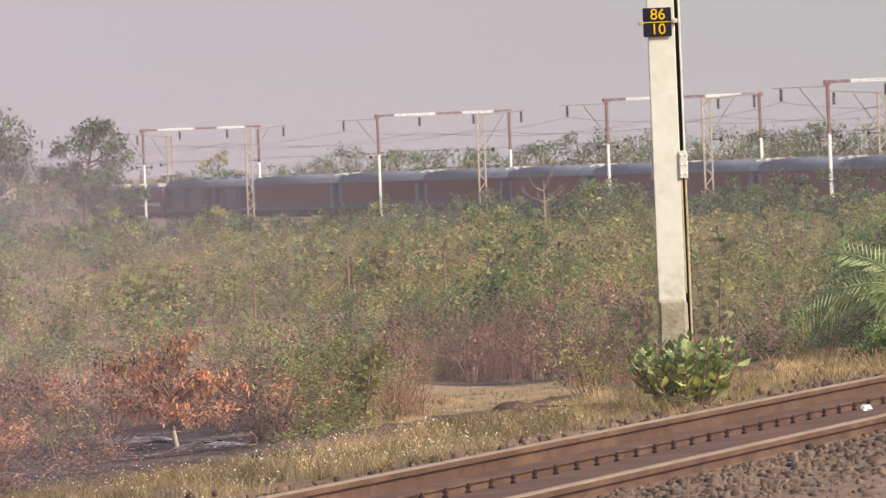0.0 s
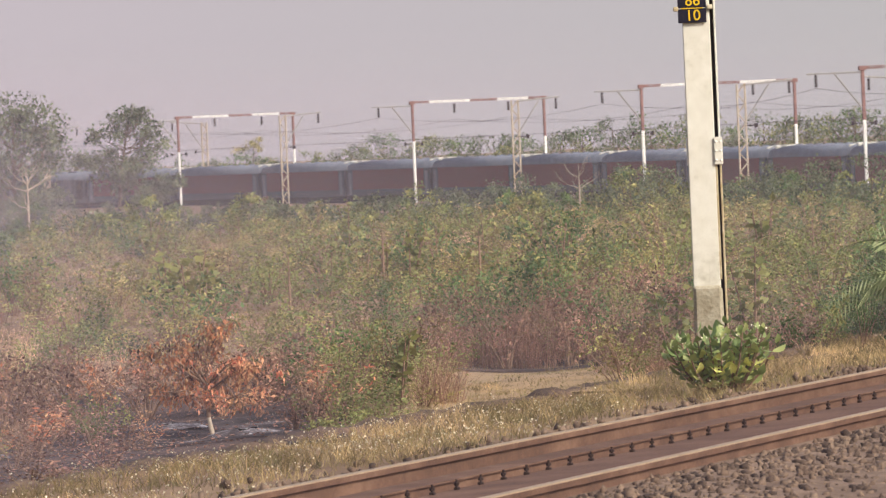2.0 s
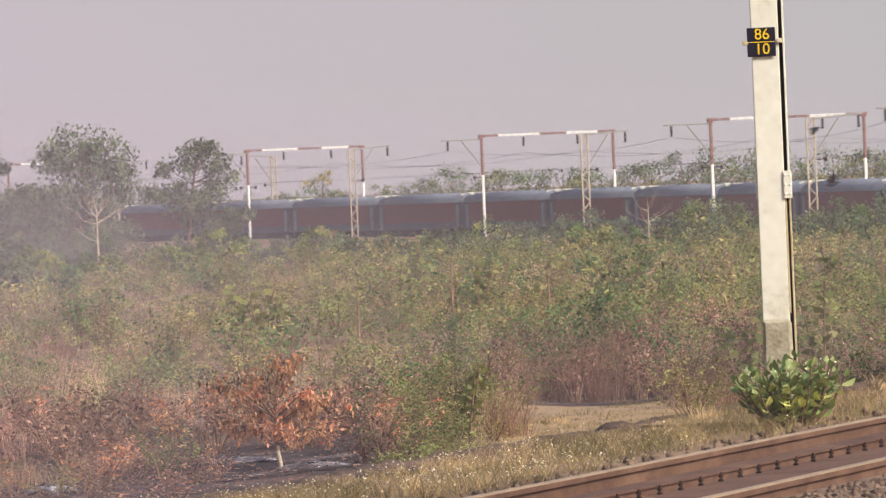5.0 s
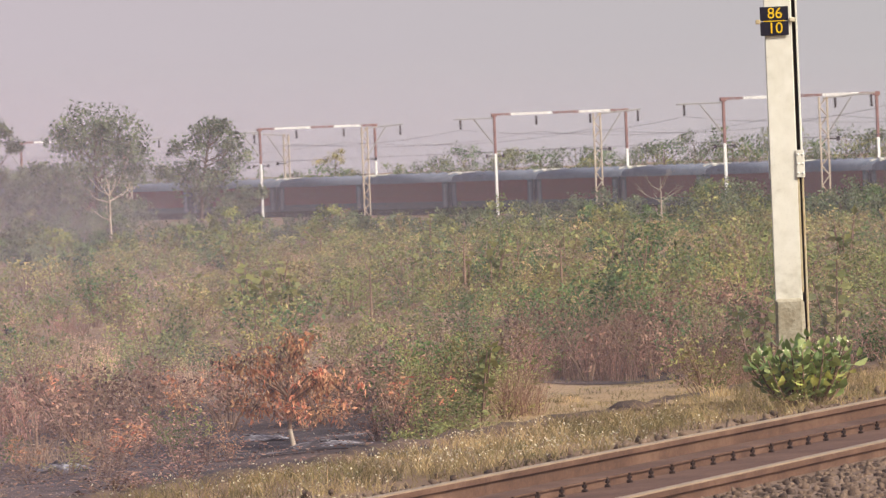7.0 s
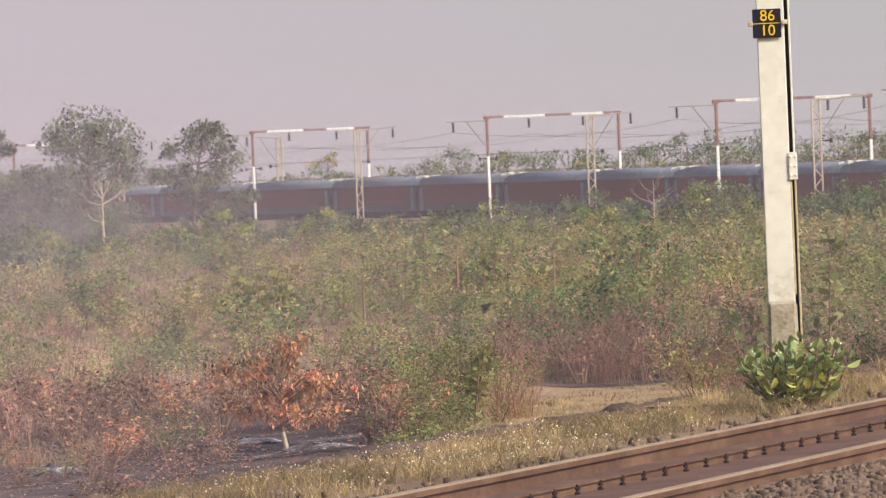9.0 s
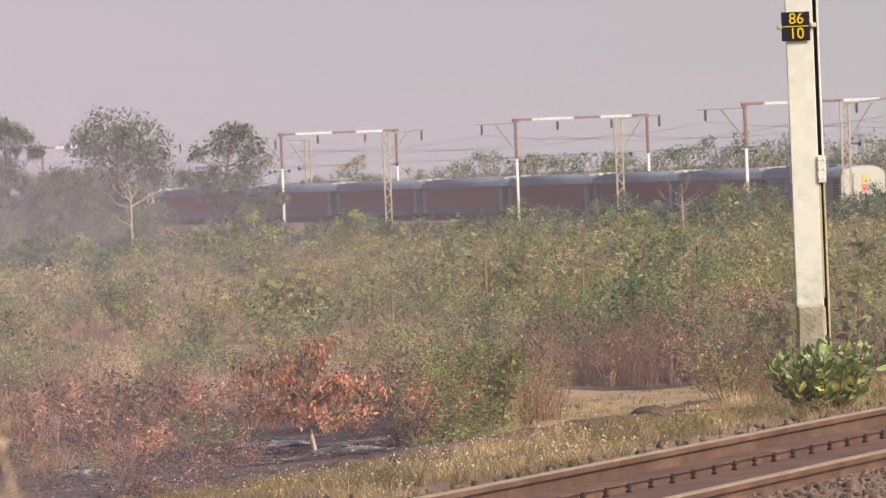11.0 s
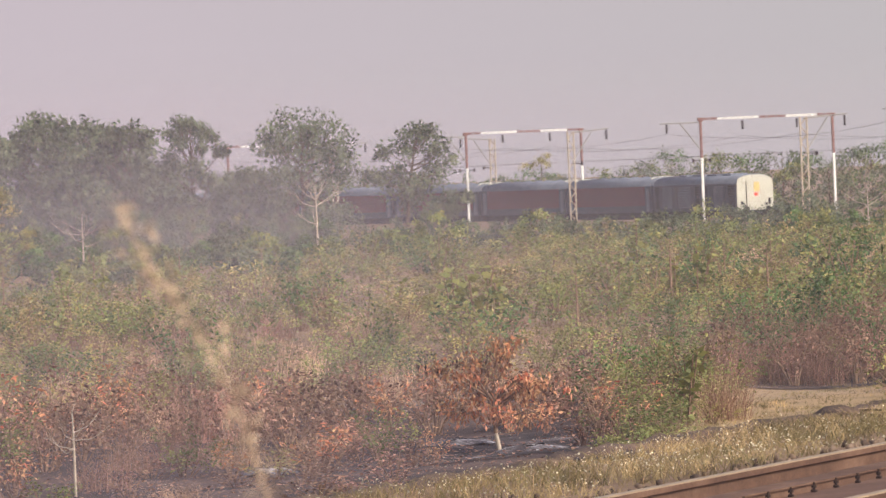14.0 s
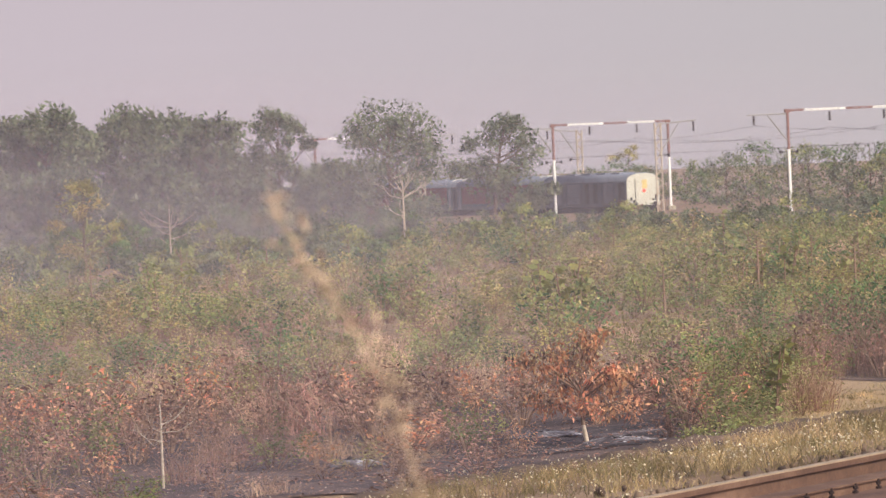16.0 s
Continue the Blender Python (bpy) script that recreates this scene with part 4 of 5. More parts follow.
def template(kind, i, lod):
    key = (kind, i, lod)
    if key not in TEMPLATES:
        st, lf = plant_mesh(kind, hash((i, lod, len(kind), ord(kind[0]))) % 9999, lod)
        V1, F1 = merge(lf)
        if st:
            V2, F2 = merge(st)
        else:
            V2, F2 = np.zeros((0, 3)), np.zeros((0, 4), int)
        TEMPLATES[key] = (V1, F1, V2, F2)
    return TEMPLATES[key]


THING = {}


def plant_thing(kind, i, m, group):
    key = (kind, i)
    name, label, cat = WORDS[kind]
    if key not in THING:
        V1, F1, V2, F2 = template(kind, i, 0)
        p = empty(name, m, label, cat, group)
        part("leaves", fastmesh("leaves", V1, F1, [M[LEAF[kind]]]), None, p)
        if len(V2):
            tagged(part("stems", fastmesh("stems", V2, F2, [M["twig"]]), None, p), kind="stuff")
        THING[key] = p
        return p
    return copy_thing(THING[key], m)


def field_noise(x, y, s, o):
    return noise.noise(Vector((x * s + o, y * s * 0.6 - o, o * 0.37)))


def species(rng, b, d, x, y):
    u, v = track_uv(x, y)
    a = field_noise(x, y, 0.16, 3.1) + 0.35 * field_noise(x, y, 0.6, 9.4)
    c = field_noise(x, y, 0.10, 17.0) + 0.4 * field_noise(x, y, 0.5, 31.0)
    burnt = d < 64 + 5 * a and b < -1.75 + 0.7 * c
    r = rng.uniform()
    # neighbours within one clump are mostly of one kind
    clump = (math.sin(math.floor(x / 2.4 + 0.3 * a) * 12.9898 + math.floor(y / 4.5 + 0.3 * c) * 78.233) * 43758.5453) % 1.0
    same = rng.uniform() < 0.62
    if not burnt and -2.1 < b < -0.6 and d < 63:
        return ("green" if r < 0.46 else "deep" if r < 0.6 else "olive" if r < 0.86 else "dry" if r < 0.94 else "yellow"), 0.78
    if burnt:
        return ("brown" if r < 0.66 else "red" if r < 0.74 else "dry" if r < 0.77 else "orange" if r < 0.86 else "olive" if r < 0.95 else "green"), 0.8
    if b > -0.9 and d < 73 + 4 * a:
        return ("red" if r < 0.4 else "brown" if r < 0.62 else "dry" if r < 0.75 else "green" if r < 0.9 else "olive"), 0.95
    if b < -1.2 and d < 92 + 14 * c and r < 0.42:
        return ("dry" if r < 0.16 else "red" if r < 0.27 else "brown" if r < 0.36 else "olive"), 0.9
    r = clump if same else rng.uniform()
    if a > 0.12:
        return ("green" if r < 0.42 else "deep" if r < 0.68 else "olive" if r < 0.86 else "yellow" if r < 0.92 else "teak"), 1.0
    if c > 0.18:
        return ("dry" if r < 0.28 else "olive" if r < 0.62 else "red" if r < 0.7 else "green" if r < 0.9 else "yellow"), 0.95
    return ("olive" if r < 0.36 else "green" if r < 0.66 else "dry" if r < 0.78 else "deep" if r < 0.86 else "teak" if r < 0.93 else "yellow"), 0.95


def build_field():
    rng = np.random.default_rng(21)
    acc = {}
    things = 0
    count = 0
    d = 46.0
    while d < 262:
        width = radians(15.4) * d
        step = (0.56 + d * 0.0082) * (0.82 if d < 78 else 1.0)
        n = int(width / (step * 1.15)) + 1
        for i in range(n):
            b = -9.4 + 15.4 * (i + rng.uniform(0, 1)) / n
            dd = d + rng.uniform(-0.5, 0.5) * step * 1.6
            x, y = polar(b, dd)
            u, v = track_uv(x, y)
            if v < 6.3 or dd > 262 - 23 * max(0.0, min(4.3, -1.6 - b)):
                continue
            if -0.55 + 0.25 * math.sin(dd * 0.9) < b < 1.35 and dd < 66.5 or -3.5 < b < -2.25 and dd < 57.0:
                continue
            if rng.uniform() < (0.5 if v < 9 else 0.25) and v < 13 and b < -1.6:
                continue
            kind, k = species(rng, b, dd, x, y)
            if kind in ("dry", "red", "straw") and -4.2 < b < -1.9 and dd < 61:
                kind = "brown"
            h = k * rng.uniform(0.6, 1.2) * (0.85 if v < 9 else 1.0) * (1.0 - max(0, dd - 90) * 0.0004)
            mound = 0.5 + 0.5 * math.sin(3 * field_noise(x, y, 0.22, 50.0) + 2.2 * field_noise(x, y, 0.07, 61.0))
            h *= 0.36 + 0.52 * mound + (0.42 if kind in ("deep", "green", "olive", "teak") and rng.uniform() < 0.2 else 0)
            var = int(rng.integers(0, 5))
            z = float(ground_z(x, y)) - 0.03
            a = rng.uniform(0, 6.28)
            w = (h if kind == "teak" else h * 0.6 + 0.5) * rng.uniform(0.9, 1.3) * (1.0 + max(0, dd - 90) * 0.0028)
            count += 1
            if things < 300 and dd < 92:
                m = Matrix.Translation((x, y, z)) @ Matrix.Rotation(a, 4, "Z") @ Matrix.Diagonal((w, w, h, 1))
                ob = plant_thing(kind, var, Matrix.Translation((x, y, z)) @ Matrix.Rotation(a, 4, "Z"), "plants of the field")
                ob.scale = (w, w, h)
                things += 1
                continue
            lod = 1 if dd < 110 else 2 if dd < 180 else 3
            V1, F1, V2, F2 = template(kind, var, lod)
            c, s = math.cos(a), math.sin(a)
            T = np.array([[c * w, s * w, 0], [-s * w, c * w, 0], [0, 0, h]])
            for mat, V, F in ((LEAF[kind], V1, F1), ("twig", V2, F2)):
                if len(V):
                    acc.setdefault(mat, []).append((V @ T + (x, y, z), F))
        d += step * 0.9
    for mat, parts in acc.items():
        V, F = merge(parts)
        tagged(new("field_undergrowth", fastmesh("field_undergrowth", V, F, [M[mat]])), "tangled undergrowth of bushes and dry weeds over the field", "undergrowth", kind="stuff")


build_field()


def build_path_edge():
    """Reddish burnt weeds and a few green shoots close behind the bare path."""
    rng = np.random.default_rng(57)
    for i in range(64):
        b, d = rng.uniform(-0.6, 2.3), rng.uniform(66.6, 72.5)
        x, y = polar(b, d)
        r = rng.uniform()
        kind = "brown" if r < 0.42 else "red" if r < 0.8 else "green" if r < 0.92 else "deep"
        k = rng.uniform(0.55, 0.95) + (0.15 if b > 0.6 else 0.0)
        ob = plant_thing(kind, int(rng.integers(0, 5)), pose(x, y, float(ground_z(x, y)) - 0.02, 0, 0, rng.uniform(0, 360)), "plants of the field")
        ob.scale = (k * 1.1, k * 1.1, k)


build_path_edge()


def build_verge():
    """Straw-coloured grass with small pale flower heads on the shoulder between ballast and ledge."""
    rng = np.random.default_rng(33)
    g, f = [], []
    for i in range(1500):
        u = rng.uniform(-9, 34)
        v = 2.35 + 3.0 * rng.uniform(0, 1) ** 0.8
        x, y = track_xy(u, v)
        h = rng.uniform(0.04, 0.16) * (1.0 + 0.4 * math.sin(u * 0.9))
        V, F = blades(rng, 22, h, 0.18, 0.8, 0.003)
        z = float(ground_z(x, y))
        g.append((V + (x, y, z), F))
        k = int(rng.integers(2, 7))
        P = np.stack([rng.normal(size=k) * 0.12 + x, rng.normal(size=k) * 0.12 + y, z + h * rng.uniform(0.6, 1.1, k)], 1)
        if u < 9:
            f.append(leaves(rng, P, 0.016, 0, 0.9))
    for i in range(420):
        b, d = rng.uniform(-0.9, 2.4), rng.uniform(52.5, 67.5)
        x, y = polar(b, d)
        if track_uv(x, y)[1] < 5.6:
            continue
        h = rng.uniform(0.02, 0.09)
        V, F = blades(rng, 16, h, 0.16, 0.9, 0.003)
        g.append((V + (x, y, float(ground_z(x, y)) + 0.01), F))
    V, F = merge(g)
    tagged(new("verge_grass", fastmesh("verge_grass", V, F, [M["grass_straw"]])), "short straw-coloured grass on the railway shoulder", "grass", kind="stuff")
    V, F = merge(f)
    tagged(new("verge_flowers", fastmesh("verge_flowers", V, F, [M["flower"]])), "tiny pale seed heads in the verge grass", "flowers", kind="stuff")


build_verge()


# ---- trees ----
def tree_arrays(seed, h, w, n_leaf, leaf, trunk=0.35, lean=0.0, clumps=18, open_=0.3, dead=False, low=0.35):
    rng = np.random.default_rng(seed)
    limbs, C = [], []
    base = np.array([0, 0, -0.2])
    fork = np.array([lean * h * 0.4, 0, h * trunk])
    r = 0.018 * h
    limbs.append(tube_arrays(base, fork, r, r * 0.75, 7))
    top = np.array([lean * h, 0, h * 0.92])
    limbs.append(tube_arrays(fork, top * 0.6 + fork * 0.4, r * 0.75, r * 0.45, 6))
    limbs.append(tube_arrays(top * 0.6 + fork * 0.4, top, r * 0.45, r * 0.12, 5))
    for i in range(clumps):
        a = i * 2.4 + rng.uniform(-0.5, 0.5)
        t = rng.uniform(low, 1.0)
        prof = math.sin(math.pi * min(1, max(0.0, (t - low) / (1.04 - low))) ** 0.8) * 0.5 * w + 0.12 * w
        rr = prof * rng.uniform(0.55, 1.05)
        c = np.array([math.cos(a) * rr + lean * h * t, math.sin(a) * rr, h * t])
        s = fork + (top - fork) * max(0, min(1, (t - trunk) / (1 - trunk) - 0.25))
        m = (s + c) / 2 + np.array([0, 0, -0.04 * h]) + rng.normal(size=3) * 0.02 * h
        limbs.append(tube_arrays(s, m, r * 0.35, r * 0.22, 4))
        limbs.append(tube_arrays(m, c, r * 0.22, r * 0.06, 4))
        for q in range(4 if dead else 2):
            e = c + rng.normal(size=3) * 0.06 * h + np.array([0, 0, 0.04 * h])
            limbs.append(tube_arrays(m + (c - m) * rng.uniform(0.2, 1), e, r * 0.1, r * 0.04, 3))
        C.append(c)
    L = None
    if not dead:
        C = np.array(C)
        parts = []
        per = n_leaf // clumps
        for c in C:
            s = w * rng.uniform(0.10, 0.2)
            P = c + ball(rng, per, s * 1.3, s * 1.3, s * 0.85, 0.1)
            parts.append(leaves(rng, P, leaf, 0.25, 0.5))
        L = merge(parts)
    return merge(limbs), L


def tree(name, label, bearing, dist, h, w, seed, mat="leaf_tree", n_leaf=3200, leaf=0.2, z=None, cat="tree", group="", wood="bark", **kw):
    x, y = polar(bearing, dist)
    zz = float(ground_z(x, y)) if z is None else z
    p = empty(name, pose(x, y, zz, 0, 0, seed * 37 % 360 if not kw.get("lean") else 0), label, cat, group)
    W, L = tree_arrays(seed, h, w, n_leaf, leaf, **kw)
    part("trunk", fastmesh("trunk", *W, [M[wood]], smooth=True), None, p)
    if L is not None:
        part("crown", fastmesh("crown", *L, [M[mat]]), None, p)
    return p


# trees standing before the far railway
tree("field_tree", "broad tree with layered grey-green foliage", -4.75, 335, 8.4, 5.6, 11, n_leaf=14000, clumps=80, trunk=0.25, low=0.1, leaf=0.25)
tree("field_tree", "slender leaning tree with an open crown", -3.72, 338, 7.4, 4.0, 12, n_leaf=4200, clumps=34, lean=0.12, trunk=0.5, leaf=0.24)
tree("field_tree", "small tree with low dense foliage", -3.45, 340, 4.8, 3.6, 13, n_leaf=4600, clumps=16, trunk=0.2, low=0.15)
tree("field_tree", "upright tree with thin ragged foliage", -5.88, 325, 8.2, 3.4, 14, mat="leaf_tree", n_leaf=6500, clumps=36, trunk=0.3, leaf=0.24)
for i, (b, d, h, w) in enumerate(((-6.55, 318, 7.6, 4.4), (-6.95, 330, 8.1, 5.2), (-7.35, 322, 8.3, 5.0), (-7.9, 326, 7.7, 5.0), (-8.25, 318, 8.5, 5.2), (-8.7, 322, 7.9, 5.2), (-9.2, 318, 7.6, 5.2), (-6.2, 340, 5.2, 4.2), (-5.35, 345, 5.0, 4.0), (-7.1, 300, 4.6, 4.6), (-8.1, 296, 4.8, 4.6), (-8.9, 296, 4.6, 4.6))):
    tree("grove_tree", "dense grey-green tree in a hazy grove", b, d, h, w, 20 + i, n_leaf=8500, clumps=74, trunk=0.2, low=0.04, leaf=0.34, group="trees of the grove")
tree("dead_tree", "bare bleached dead tree", -4.62, 262, 3.8, 2.9, 41, dead=True, clumps=14, trunk=0.4, low=0.5, wood="deadwood")
tree("dead_tree", "bare bleached dead tree with crooked limbs", -7.02, 212, 2.6, 2.2, 42, dead=True, clumps=12, trunk=0.35, low=0.45, wood="deadwood")
tree("dead_tree", "pale leafless tree against the train", 1.02, 258, 2.9, 2.3, 43, dead=True, clumps=10, trunk=0.3, low=0.4, wood="deadwood")
tree("dead_sapling", "thin bare sapling on scorched ground", -7.2, 49.0, 0.85, 0.6, 44, dead=True, clumps=8, trunk=0.5, low=0.5, wood="deadwood")
stem_rng = np.random.default_rng(88)
for i in range(18):
    tree("bare_stem", "thin brown leafless stem rising from the undergrowth", stem_rng.uniform(-8.6, 3.8), stem_rng.uniform(76, 175), stem_rng.uniform(1.0, 1.6), 0.5, 500 + i, dead=True, clumps=5, trunk=0.55, low=0.55, cat="sapling", wood="twig", group="bare stems in the field")
tree("yellowing_tree", "small tree with yellow-brown leaves", -7.9, 190, 3.2, 2.0, 45, mat="leaf_olive", n_leaf=1800, clumps=22, leaf=0.13, trunk=0.2, low=0.15)

# bushes along the foot of the far railway
rng = np.random.default_rng(77)
BUSH = {}
for i in range(180):
    b = -9.2 + i * 0.111 + rng.uniform(-0.08, 0.08) if i < 130 else rng.uniform(-9.4, -4.4)
    d = 338 - max(0, b) * 10 + rng.uniform(-66, 2)
    if b < -3.2:
        d = rng.uniform(max(154.0, 262 + 25 * (b + 1.6)), 330)
    h = rng.uniform(0.95, 1.9) + (0.5 if 1.4 < b < 2.0 or 2.6 < b < 4.8 and i % 2 else 0)
    if b < -4.3:
        h = h * 0.6 + 1.6 * smooth(225, 320, d)
    tree("trackside_bush", "low grey-green bush below the far railway", b, d, h, h * rng.uniform(1.1, 1.5), 100 + i, mat=("leaf_tree", "leaf_deep", "leaf_green", "leaf_tree", "leaf_tree")[i % 5], n_leaf=800, clumps=16, leaf=0.165, trunk=0.1, low=0.05, cat="bush", group="bushes below the far railway")
# woods behind the far railway
for i in range(84):
    b = -9.0 + i * 0.175 + rng.uniform(-0.1, 0.1)
    d = (560 if b < -1.5 else 520 - (b + 1.5) * 14) + rng.uniform(0, 60)
    h = rng.uniform(4.6, 6.4) + (0.5 if b > 1 else 0)
    if -3.2 < b < -1.2:
        h *= 0.85
    tree("woodland_tree", "hazy tree in the woods behind the railway", b, d, h, h * rng.uniform(0.75, 1.1), 200 + i, mat=("leaf_tree", "leaf_green", "leaf_deep", "leaf_tree")[i % 4], n_leaf=1300, clumps=26, leaf=0.26, trunk=0.15, low=0.1, z=-2.9, group="trees behind the far railway")
tree("woodland_tree", "thin yellowish tree standing above the woods", -2.3, 600, 7.2, 3.4, 301, mat="leaf_yellow", n_leaf=900, clumps=12, leaf=0.26, z=-2.6, group="trees behind the far railway")


# ---- plants that stand out near the track ----
def broad_leaf(base, out, side, length, width, fold):
    """One oval leaf, folded a little along its midrib and bent over at the tip."""
    up = np.cross(out, side)
    row = []
    for t, w, dip in ((0.0, 0.10, 0.0), (0.3, 0.42, 0.02), (0.65, 0.5, 0.0), (1.0, 0.12, -0.12)):
        c = base + out * length * t + up * length * dip
        row += [c + side * width * w + up * fold * width * w, c, c - side * width * w + up * fold * width * w]
    F = []
    for i in range(3):
        for j in range(2):
            F.append((3 * i + j, 3 * i + j + 1, 3 * i + j + 4, 3 * i + j + 3))
    return np.array(row), np.array(F)


def build_milkweed():
    """Thick-leaved shrub at the foot of the mast: splayed stems with pairs of broad leaves."""
    x, y = polar(2.40, 49.6)
    z = float(ground_z(x, y))
    p = empty("milkweed_shrub", pose(x, y, z), "thick-leaved pale green milkweed shrub at the foot of the mast", "shrub")
    rng = np.random.default_rng(8)
    st, fl = [], []
    for i in range(36):
        a = i * 2.4 + rng.uniform(-0.3, 0.3)
        r = 0.49 * math.sqrt((i + 0.5) / 36)
        top = np.array([math.cos(a) * r * 1.05, math.sin(a) * r * 0.8, 0.50 + 0.11 * rng.uniform(-1, 1) - 0.07 * (r / 0.49) ** 2])
        root = np.array([math.cos(a) * r * 0.35, math.sin(a) * r * 0.35, -0.03])
        mid = (root + top) / 2 + np.array([math.cos(a), math.sin(a), 0]) * 0.04
        st += [tube_arrays(root, mid, 0.012, 0.009, 5), tube_arrays(mid, top, 0.009, 0.006, 5)]
        lf = []
        n = int(rng.integers(6, 9))
        turn = rng.uniform(0, 3.14)
        for k in range(n):
            t = 0.22 + 0.78 * k / (n - 1)
            c = root + (mid - root) * t * 2 if t < 0.5 else mid + (top - mid) * (t - 0.5) * 2
            for sg in (0, math.pi):
                if rng.uniform() < 0.12:
                    continue
                h = turn + k * 1.57 + sg + rng.uniform(-0.3, 0.3)
                el = radians(rng.uniform(5, 45) + (25 if k == n - 1 else 0))
                out = np.array([math.cos(h) * math.cos(el), math.sin(h) * math.cos(el), math.sin(el)])
                side = np.cross(out, (0, 0, 1.0))
                side /= np.linalg.norm(side)
                side = side + np.cross(out, side) * rng.uniform(-0.5, 0.5)
                side /= np.linalg.norm(side)
                ll = rng.uniform(0.10, 0.15) * (1.0 if k < n - 1 else 0.75)
                lf.append(broad_leaf(c, out, side, ll, ll * 0.62, 0.3))
        part("leafy_shoot", fastmesh("leafy_shoot", *merge(lf), [M["leaf_shrub"]], smooth=True), None, p)
        if i % 2:
            fl.append(leaves(rng, top + rng.normal(size=(6, 3)) * 0.018 + (0, 0, 0.04), 0.026, 0, 0.9))
    part("stems", fastmesh("stems", *merge(st), [M["twig"]]), None, p)
    part("flowers", fastmesh("flowers", *merge(fl), [M["flower"]]), None, p, "small white flower heads")


def build_palm():
    x, y = polar(4.72, 61.6)
    z = float(ground_z(x, y))
    p = empty("date_palm", pose(x, y, z), "young wild date palm with arching feathery fronds", "palm")
    rng = np.random.default_rng(14)
    bm = bmesh.new()
    bar(bm, (0, 0, -0.1), (0, 0, 0.6), 0.16, 10, 0.12)
    part("trunk", bm, M["bark"], p)
    for k in range(32):
        a = k * 2.4 + rng.uniform(-0.2, 0.2)
        el = radians(rng.uniform(-6, 62))
        L = rng.uniform(1.3, 1.75)
        cant = radians(rng.uniform(35, 80)) * (1 if k % 2 else -1)
        pts = []
        pos, e = np.array([0, 0, 0.6]), el
        n = 20
        for i in range(n + 1):
            pts.append(pos.copy())
            d = np.array([math.cos(a) * math.cos(e), math.sin(a) * math.cos(e), math.sin(e)])
            pos = pos + d * L / n
            e -= radians(4.6)
        pts = np.array(pts)
        parts = [tube_arrays(pts[i], pts[i + 1], 0.012 * (1 - i / n) + 0.003, 0.012 * (1 - (i + 1) / n) + 0.003, 3) for i in range(0, n, 1)]
        for i in range(3, n):
            fw = pts[i + 1] - pts[i] if i < n else pts[i] - pts[i - 1]
            fw /= np.linalg.norm(fw)
            side = np.cross(fw, (0, 0, 1))
            side /= np.linalg.norm(side) + 1e-9
            side = side * math.cos(cant) + np.cross(side, fw) * math.sin(cant)
            for q in ((0.0, 0.66) if i % 2 else (0.33,)):
                for sg in (-1, 1):
                    b = pts[i] + (pts[i + 1] - pts[i]) * q
                    ll = 0.27 * math.sin(math.pi * min(0.95, 0.15 + 0.8 * i / n)) * rng.uniform(0.8, 1.1)
                    t = b + (side * sg * 0.8 + fw * 0.55 + np.array([0, 0, rng.uniform(-0.1, 0.15)])) * ll
                    w = np.array([0, 0, 0.006]) + fw * 0.010
                    m = (b + t) / 2
                    parts.append((np.array([b, m + w, t, m - w]), np.array([[0, 1, 2, 3]])))
        part("frond", fastmesh("frond", *merge(parts), [M["frond"]]), None, p)


def build_orange_sapling():
    """Scorched sapling: a pale stem, spreading crooked limbs, and withered leaves hanging from the twigs."""
    x, y = polar(-2.86, 54.0)
    z = float(ground_z(x, y))
    p = empty("scorched_sapling", pose(x, y, z), "scorched sapling with drooping orange and brown leaves", "sapling")
    rng = np.random.default_rng(61)
    foot, knee, fork = np.array([0.03, 0, -0.05]), np.array([-0.015, 0, 0.2]), np.array([-0.03, 0, 0.62])
    part("lower_trunk", fastmesh("lower_trunk", *tube_arrays(foot, knee, 0.029, 0.022, 8), [M["deadwood"]], smooth=True), None, p, "pale bare foot of the stem")
    limbs = [tube_arrays(knee, fork, 0.022, 0.017, 7)]
    tips = []
    for i in range(23):
        a = i * 2.4 + 0.6
        hi = ((i * 7) % 23 + 0.5) / 23
        s0 = knee + (fork - knee) * (0.15 + 0.85 * hi)
        reach = rng.uniform(0.5, 0.66) * math.sqrt(max(0.08, 1.0 - (1.5 * hi - 0.55) ** 2))
        e = np.array([math.cos(a) * reach * 1.1, math.sin(a) * reach * 0.8, 0.27 + 0.85 * hi])
        m = s0 + (e - s0) * 0.5 + np.array([0, 0, 0.07]) + rng.normal(size=3) * 0.03
        limbs += [tube_arrays(s0, m, 0.012, 0.008, 5), tube_arrays(m, e, 0.008, 0.004, 4)]
        for q in range(6):
            b0 = m + (e - m) * rng.uniform(-0.2, 1)
            t = b0 + rng.normal(size=3) * np.array([0.13, 0.13, 0.07])
            limbs.append(tube_arrays(b0, t, 0.004, 0.002, 3))
            tips.append((b0, t))
    part("limbs", fastmesh("limbs", *merge(limbs), [M["twig"]], smooth=True), None, p)
    for nm, mat, share, lab in (("orange_leaves", "leaf_orange", 0.55, "withered orange leaves"), ("brown_leaves", "leaf_brown", 0.45, "curled brown leaves")):
        P = []
        for k, (b0, t) in enumerate(tips):
            orange = k % 4 != 0
            if orange == (mat == "leaf_orange"):
                P.append(b0 + (t - b0) * rng.uniform(0.1, 1.1, (20, 1)) + rng.normal(size=(20, 3)) * 0.035)
        part(nm, fastmesh(nm, *leaves(rng, np.vstack(P), 0.058, 1.6, 0.42), [M[mat]]), None, p, lab)


